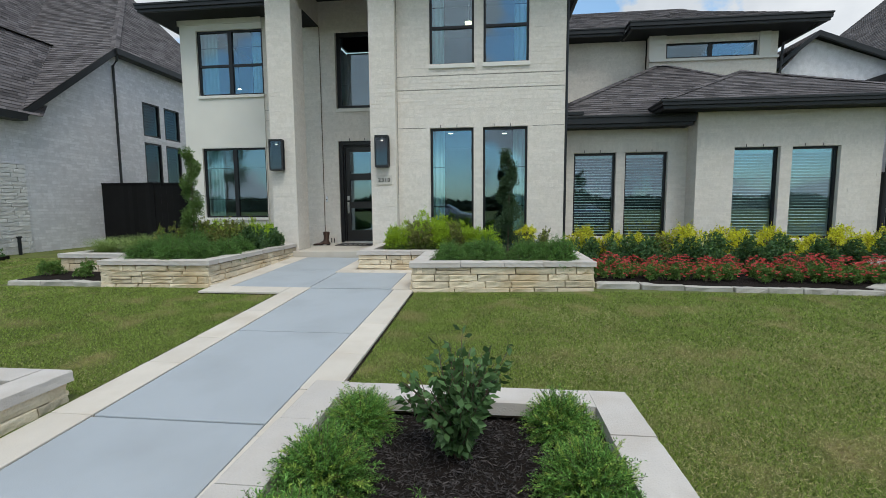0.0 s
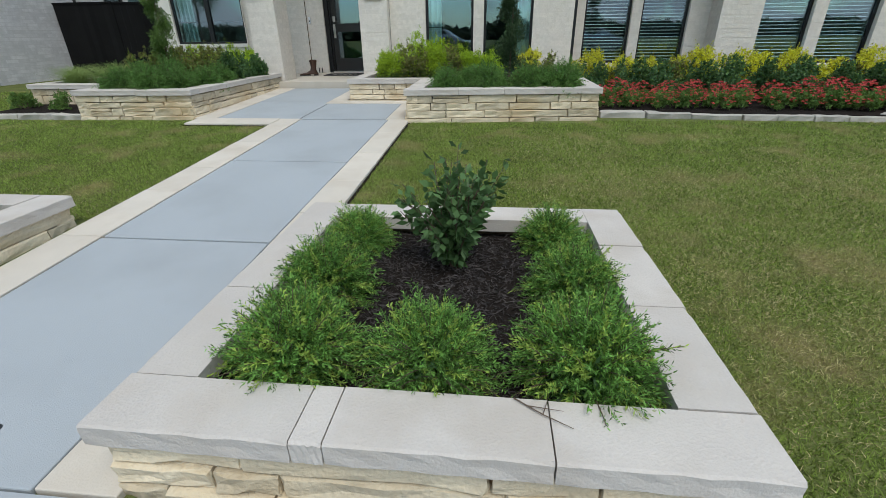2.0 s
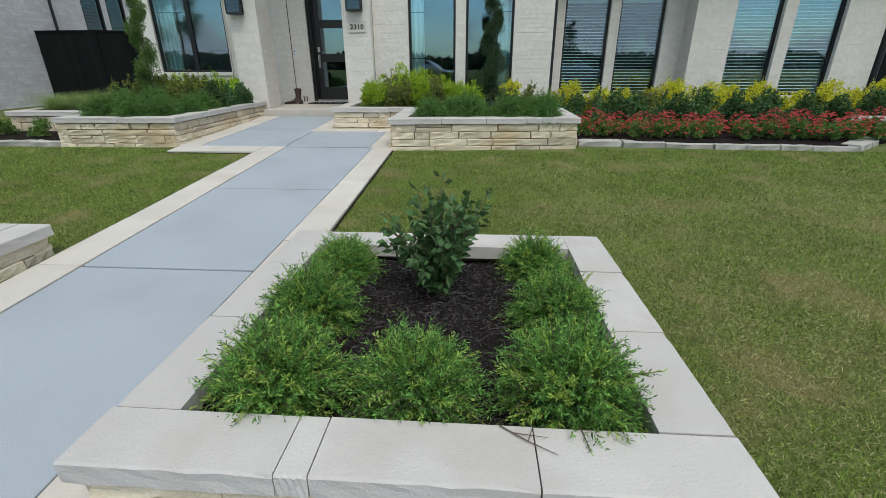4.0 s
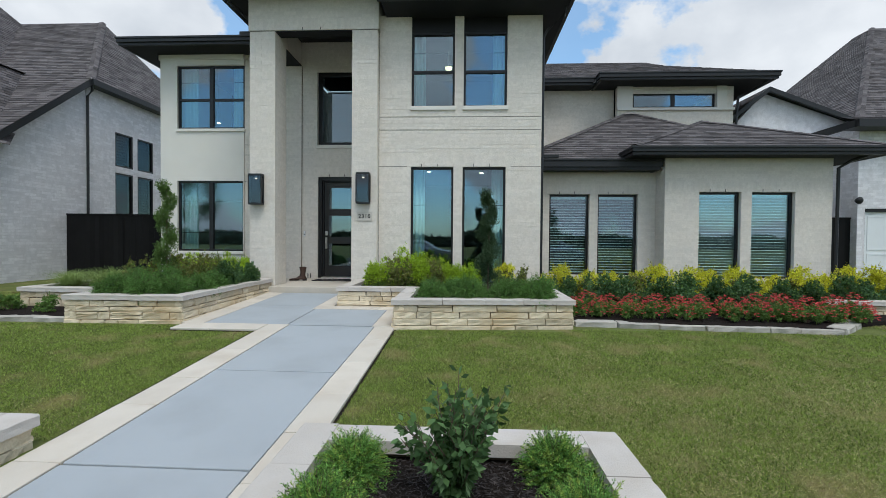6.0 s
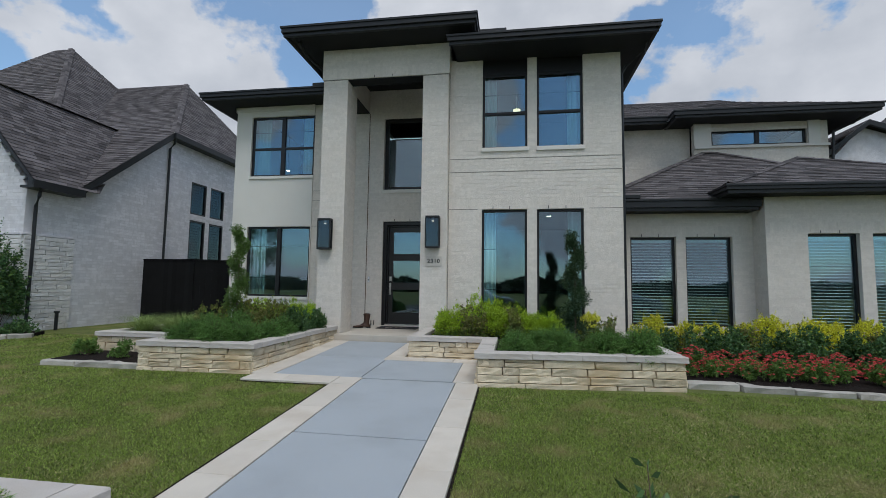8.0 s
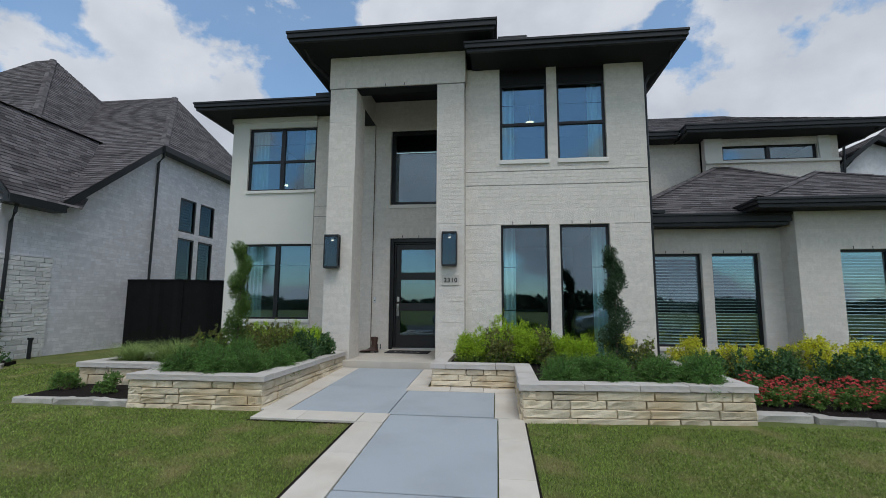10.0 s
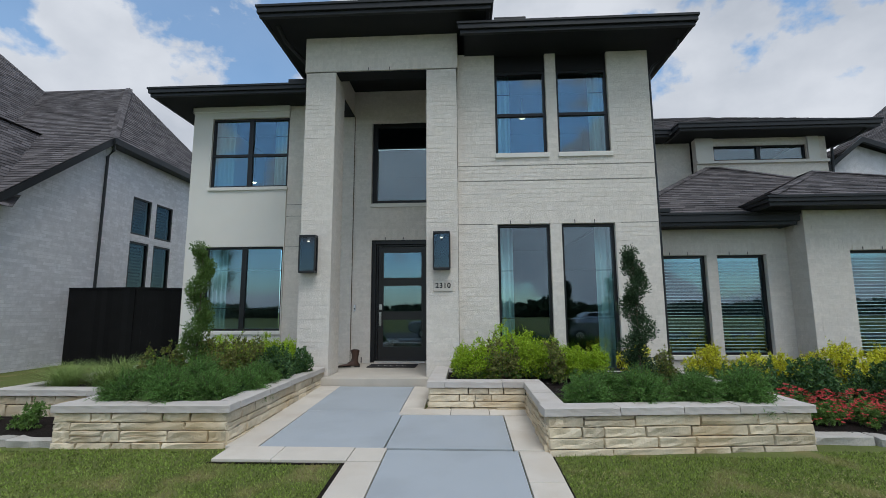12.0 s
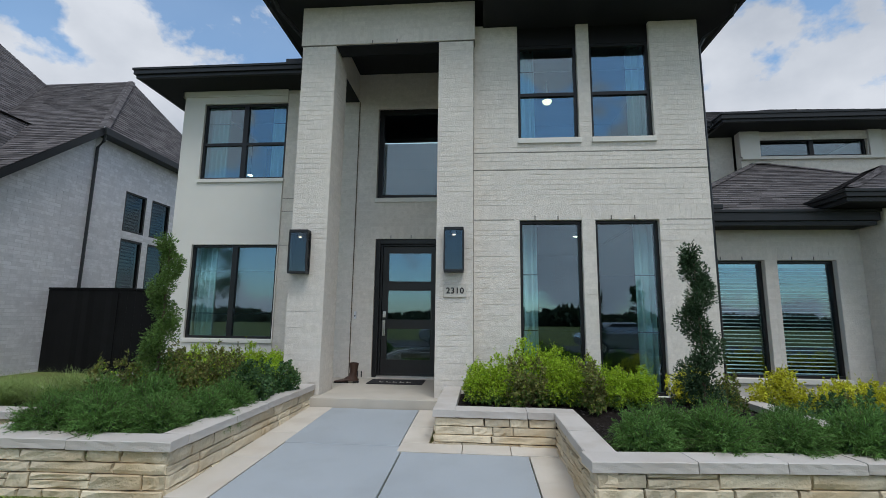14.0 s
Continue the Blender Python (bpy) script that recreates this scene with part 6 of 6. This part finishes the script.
def fence_run(t, p, q, z0, z1):
    p, q = Vector((*p, 0)), Vector((*q, 0))
    d = q - p
    n = max(1, round(d.length / 0.14))
    w = d.length / n
    turn = math.degrees(math.atan2(d.y, d.x))
    board = Acc().box(-w / 2 + 0.0008, w / 2 - 0.0008, -0.01, 0.01, 0, z1 - z0 - 0.04).mesh("board", FENCE)
    for i in range(n):
        ob = new("board", board)
        ob.parent = t
        c = p + d * ((i + 0.5) / n)
        ob.matrix_basis = pose(c.x, c.y, z0, 0, 0, turn)
    a = Acc()
    for zr in (0.3, (z1 - z0) * 0.5, z1 - z0 - 0.3):
        a.box(0, d.length, 0.0105, 0.05, zr - 0.05, zr + 0.05)
    o = part("rail", a, FENCE, t)
    o.matrix_basis = pose(p.x, p.y, z0, 0, 0, turn)
    a = Acc(); a.box(0, d.length, 0.0508, 0.054, 0, z1 - z0 - 0.045)
    o = part("backing", a, FENCE, t)
    o.matrix_basis = pose(p.x, p.y, z0, 0, 0, turn)
    a = Acc(); a.box(0, d.length, -0.03, 0.045, z1 - z0 - 0.039, z1 - z0)
    o = part("top_rail", a, FENCE, t)
    o.matrix_basis = pose(p.x, p.y, z0, 0, 0, turn)
    for s in (0.02, d.length - 0.02):
        a = Acc(); a.box(s - 0.045, s + 0.045, 0.0105, 0.10, 0, z1 - z0 - 0.04)
        o = part("post", a, FENCE, t)
        o.matrix_basis = pose(p.x, p.y, z0, 0, 0, turn)


t = thing("fence", "black stained board fence between the houses", "fence", "side fences")
fence_run(t, (-9.70, 12.42), (-8.05, 12.36), 0.05, 1.86)
fence_run(t, (-8.04, 12.38), (-6.42, 13.5), 0.05, 1.86)
t = thing("fence", "black board gate between the brick houses", "fence", "side fences")
fence_run(t, (9.10, 13.2), (11.62, 13.2), 0.11, 1.92)


def neighbour_right():
    P = (PALEBRICK, PALEMORTAR)
    brick_wall("wall_neighbour_right", "y", 13.0, -1, 11.63, 19, 0.0, 4.35, 0.2, [(11.78, 12.85, 0.0, 2.15)], "grey-white painted brick wall of the next house", mats=P)
    brick_wall("wall_neighbour_right_side", "x", 11.63, -1, 13.006, 20, 0.0, 4.35, 0.2, (), mats=P)
    t = thing("door_2", "white panelled door in a black frame", "door", "", "structure")
    a = Acc(); ring(a, 11.78, 12.85, 0.0, 2.15, 0.09, 13.05, 13.15)
    part("door_frame", a, FRAME, t)
    a = Acc(); a.box(11.87, 12.76, 13.10, 13.14, 0.09, 2.06)
    lf = part("door_leaf", a, WHITE, t)
    for z0, z1 in ((0.2, 0.95), (1.05, 1.95)):
        a = Acc(); ring(a, 11.97, 12.66, z0, z1, 0.03, 13.09, 13.099)
        part("moulding", a, WHITE, lf)
    roof("roof_neighbour_right", "steep grey-brown shingle roof of the next house", [
        ((13.2, 14.9, 5.0), (24, 14.9, 5.0), (24, 22.1, 11.0), (19.6, 22.1, 11.0)),
        ((13.2, 26, 5.0), (13.2, 14.9, 5.0), (19.6, 22.1, 11.0), (19.6, 23, 11.0)),
        ((11.2, 12.5, 4.35), (24, 12.5, 4.35), (24, 14.9, 5.05), (12.6, 14.9, 5.05))], [((13.2, 14.9, 5.02), (19.6, 22.1, 11.02))])
    a = Acc(); a.box(11.15, 20, 12.42, 12.52, 4.18, 4.36); a.box(11.12, 11.2, 12.53, 20, 4.18, 4.36); a.box(11.2, 20, 12.52, 12.99, 4.18, 4.22)
    part("gutter", a, TRIM, None, "black gutter on the next house", "structure")
    # gable over the side wall
    gx0, gx1, gp, gzl, gzp = 9.25, 12.8, 10.3, 5.02, 5.88
    a = Acc()
    a.box(gx0 + 0.25, gx1, 14.8, 15.0, 0, gzl - 0.15)
    a.hull([(gx0 + 0.25, 14.8, gzl - 0.15), (gx1, 14.8, gzl - 0.15), (gp, 14.8, gzp - 0.12)], [(gx0 + 0.25, 15.0, gzl - 0.15), (gx1, 15.0, gzl - 0.15), (gp, 15.0, gzp - 0.12)])
    part("wall_gable", a, PALEBRICK, None, "grey-white brick gable of the next house", "structure")
    roof("roof_gable", "grey shingle gable roof of the next house", [((gx0, 20, gzl), (gx0, 14.6, gzl), (gp, 14.6, gzp), (gp, 20, gzp)), ((gx1, 14.6, gzl - 0.1), (gx1, 20, gzl - 0.1), (gp, 20, gzp), (gp, 14.6, gzp))])
    ends = [(gx0, gzl), (gp, gzp), (gx1, gzl - 0.1)]
    ring_ = [(x, z - 0.14) for x, z in ends] + [(x, z) for x, z in ends[::-1]]
    a = Acc()
    a.hull([(x, 14.5, z) for x, z in ring_], [(x, 14.59, z) for x, z in ring_])
    part("trim", a, TRIM, None, "black barge boards on the gable", "structure")
    t = thing("dome_light", "black dome wall light on the brick", "wall lamp")
    a = Acc(); a.tube([(11.60, 12.99, 2.35), (11.60, 12.90, 2.35), (11.60, 12.85, 2.33)], [0.06, 0.10, 0.05], 12)
    part("dome", a, TRIM, t, smooth=True)
    for x, y, z in ((16.2, 17.4, 7.15), (18.4, 18.9, 8.4)):
        v = thing("roof_vent", "small dark vent pipe on the shingles", "roof vent", "roof vents")
        a = Acc(); a.tube([(x, y, z - 0.15), (x, y, z + 0.2), (x, y - 0.1, z + 0.28)], 0.06, 8)
        part("pipe", a, TRIM, v)


neighbour_right()


# ---- across the street, seen in the glass ----
def far_woods():
    r = np.random.default_rng(81)
    quads = []
    n = 30000
    x = r.uniform(-160, 160, n)
    hgt = 1.9 + 0.9 * np.sin(x * 0.11) * np.sin(x * 0.037 + 1) + 0.6 * np.sin(x * 0.41)
    z = r.random(n) ** 0.7 * hgt
    y = -85 + r.normal(0, 3, n)
    p = np.stack([x, y, z], 1)
    q = leaf_quads(p, unit_rows(r.normal(size=(n, 3))), r.uniform(0.8, 2.0, n), r.uniform(0.6, 1.4, n), r, 0.2)
    o = part("distant_woods", numpy_mesh("distant_woods", q, 4, WOODS), None, None, "dark treeline across the open field", "stuff")
    tagged(o, "", "trees")


far_woods()


def street_tree(label, seed, x, y, h, spread_, leaves):
    """A young street tree: tapered trunk, rising limbs, and leaves set along them."""
    r = np.random.default_rng(seed)
    t = thing("street_tree", label, "tree", "street trees")
    a = Acc(); a.tube([(0, 0, 0), (0.02, 0.01, h * 0.45), (0, 0.02, h * 0.95)], [0.02 * h ** 0.6, 0.014 * h ** 0.6, 0.005], 8)
    part("trunk", a, BARK, t)
    paths, base = [], []
    for i in range(26):
        u = r.uniform(0.3, 0.92)
        an, reach = r.uniform(0, 6.283), spread_ * (1.05 - 0.75 * u) * r.uniform(0.7, 1.1)
        p = np.array([[0, 0, h * u], [math.cos(an) * reach * 0.5, math.sin(an) * reach * 0.5, h * u + reach * 0.35], [math.cos(an) * reach, math.sin(an) * reach, h * u + reach * 0.6]])
        paths.append(p)
        k = leaves // 26
        v = r.random(k)[:, None]
        base.append(p[1] * (1 - v) + p[2] * v + r.normal(0, 0.10 * spread_, (k, 3)))
    base = np.concatenate(base)
    n = len(base)
    q = leaf_quads(base, unit_rows(r.normal(size=(n, 3))), 0.10 * (0.6 + 0.8 * r.random(n)), np.full(n, 0.05), r, 0.2)
    new("crown", numpy_mesh("crown", q, 4, DARKLEAF)).parent = t
    stems_mesh("limb", paths, 0.02, BARK, t)
    t.matrix_basis = pose(x, y, gz(y) - 0.02)


street_tree("young leafy street tree beside the kerb", 85, -13.6, -1.6, 6.0, 1.7, 5200)
street_tree("slim sapling beside the kerb", 86, 5.7, -1.7, 3.3, 0.5, 1300)


def car(x, y, turn, paint):
    t = thing("parked_car", "silver saloon car parked along the kerb", "car", "parked cars")
    prof = [(-2.2, 0.45), (-2.25, 0.75), (-2.1, 0.92), (-1.5, 0.98), (-0.9, 1.42), (0.5, 1.44), (1.2, 1.0), (2.05, 0.86), (2.25, 0.65), (2.2, 0.40), (1.7, 0.3), (-1.8, 0.3)]
    a = Acc()
    for side, s in ((-1, 0), (1, 1)):
        for px, pz in prof:
            a.v.append((px, side * (0.88 if pz < 1.1 else 0.66), pz))
    k = len(prof)
    a.f += [tuple(range(k - 1, -1, -1)), tuple(range(k, 2 * k))]
    for i in range(k):
        j = (i + 1) % k
        a.f.append((i, j, k + j, k + i))
    part("body", a, paint, t, bevel=0.05)
    for side in (-1, 1):
        a = Acc()
        yy = side * 0.80
        a.hull([(-1.35, yy, 1.0), (1.0, yy, 1.0), (0.45, side * 0.70, 1.38), (-0.85, side * 0.70, 1.38)], [(-1.35, yy + side * 0.02, 1.0), (1.0, yy + side * 0.02, 1.0), (0.45, side * 0.72, 1.38), (-0.85, side * 0.72, 1.38)])
        part("side_window", a, FRAME, t)
    for wx in (-1.4, 1.4):
        for side in (-1, 1):
            a = Acc(); a.tube([(wx, side * 0.72, 0.31), (wx, side * 0.9, 0.31)], 0.31, 20)
            wh = part("wheel", a, TYRE, t)
            a = Acc(); a.tube([(wx, side * 0.901, 0.31), (wx, side * 0.915, 0.31)], 0.2, 16)
            part("rim", a, CHROME, wh)
    t.matrix_basis = pose(x, y, -0.236, 0, 0, turn)
    return t


car(-1.4, -4.5, 0, CARPAINT)
car(6.2, -4.6, 0, CARPAINT)


t = thing("drain_cap", "small round dark drain cap set in the concrete", "drain cap")
a = Acc(); a.tube([(-0.30, 1.62, -0.215), (-0.30, 1.62, -0.2045)], 0.022, 14)
part("cap_disc", a, TRIM, t)
t = thing("fallen_twig", "dry brown twig lying on the cap stone", "twig")
a = Acc()
a.tube([(1.52, 1.66, 0.061), (1.60, 1.60, 0.064), (1.68, 1.56, 0.060)], [0.0025, 0.002, 0.001], 5)
a.tube([(1.60, 1.60, 0.0645), (1.62, 1.66, 0.068)], [0.0018, 0.0008], 5)
a.tube([(1.56, 1.63, 0.0640), (1.66, 1.62, 0.062)], [0.0018, 0.0008], 5)
part("branch", a, BARK, t)


# ---- lawn blades ----
def lawn():
    r = np.random.default_rng(91)
    areas = [(-9.0, -1.42, 3.4, 6.36), (-6.5, -3.6, 1.5, 3.4), (0.35, 2.28, 3.38, 6.50), (2.26, 2.75, 1.5, 6.50), (2.75, 9.5, 1.5, 6.62), (-9.0, -6.2, 6.36, 9.3), (-6.2, -4.42, 6.36, 6.6), (-4.42, -2.68, 6.36, 6.66), (0.36, 2.80, 6.50, 6.64), (9.5, 12, 3, 8), (2.75, 9.5, 6.62, 6.80), (7.1, 9.5, 6.80, 7.9)]
    out = []
    for x0, x1, y0, y1 in areas:
        n = int((x1 - x0) * (y1 - y0) * 24000)
        x, y = r.uniform(x0, x1, n), r.uniform(y0, y1, n)
        far = np.hypot(x - 1.0, y - 1.5)
        keep = (r.random(n) < 1.0 / (1.0 + (far / 3.2) ** 2)) & ((x > 0) | (x < -1.445 - FLARE * (y - 1.42)) | (y > 6.35))
        x, y, far = x[keep], y[keep], far[keep]
        n = len(x)
        g = np.where(y < 6.5, 0.044 * (y - 6.5), 0.035 * (np.minimum(y, 9.6) - 6.5)) - 0.022
        b = np.stack([x, y, g], 1)
        d = unit_rows(np.stack([r.normal(0, 0.7, n), r.normal(0, 0.7, n), np.ones(n)], 1))
        L = r.uniform(0.012, 0.036, n)
        side = unit_rows(np.cross(d, unit_rows(r.normal(size=(n, 3))))) * (0.0022 * np.sqrt(1 + (far / 3.2) ** 2))[:, None]
        out.append(np.stack([b - side, b + side, b + d * L[:, None]], 1))
    o = part("grass", numpy_mesh("grass", np.concatenate(out), 3, BLADE), None, None, "short mown grass blades with dry tips", "stuff")
    tagged(o, "", "grass")


def dry_patches():
    """Straw-coloured blades lying in loose patches on the lawn."""
    r = np.random.default_rng(92)
    cx = np.concatenate([r.uniform(2.3, 7.0, 48), r.uniform(-6, 9, 22)])
    cy = np.concatenate([r.uniform(1.6, 4.6, 48), r.uniform(1.6, 6.3, 22)])
    n = 110000
    k = r.integers(0, 70, n)
    x, y = cx[k] + r.normal(0, 0.45, n), cy[k] + r.normal(0, 0.36, n)
    ok = (y > 1.5) & (y < 6.3) & (((x > 0.40) & (y > 3.4)) | (x > 2.26) | ((x < -1.46 - FLARE * (y - 1.42)) & (y > 3.4)) | (x < -3.6))
    x, y = x[ok], y[ok]
    n = len(x)
    b = np.stack([x, y, 0.044 * (y - 6.5) - 0.018], 1)
    d = unit_rows(np.stack([r.normal(0, 1.0, n), r.normal(0, 1.0, n), 0.25 + 0.5 * r.random(n)], 1))
    side = unit_rows(np.cross(d, unit_rows(r.normal(size=(n, 3))))) * 0.0018
    o = part("dry_grass", numpy_mesh("dry_grass", np.stack([b - side, b + side, b + d * r.uniform(0.015, 0.04, n)[:, None]], 1), 3, STRAW), None, None, "straw-coloured dry blades in patches on the lawn", "stuff")
    tagged(o, "", "grass")


lawn()
dry_patches()
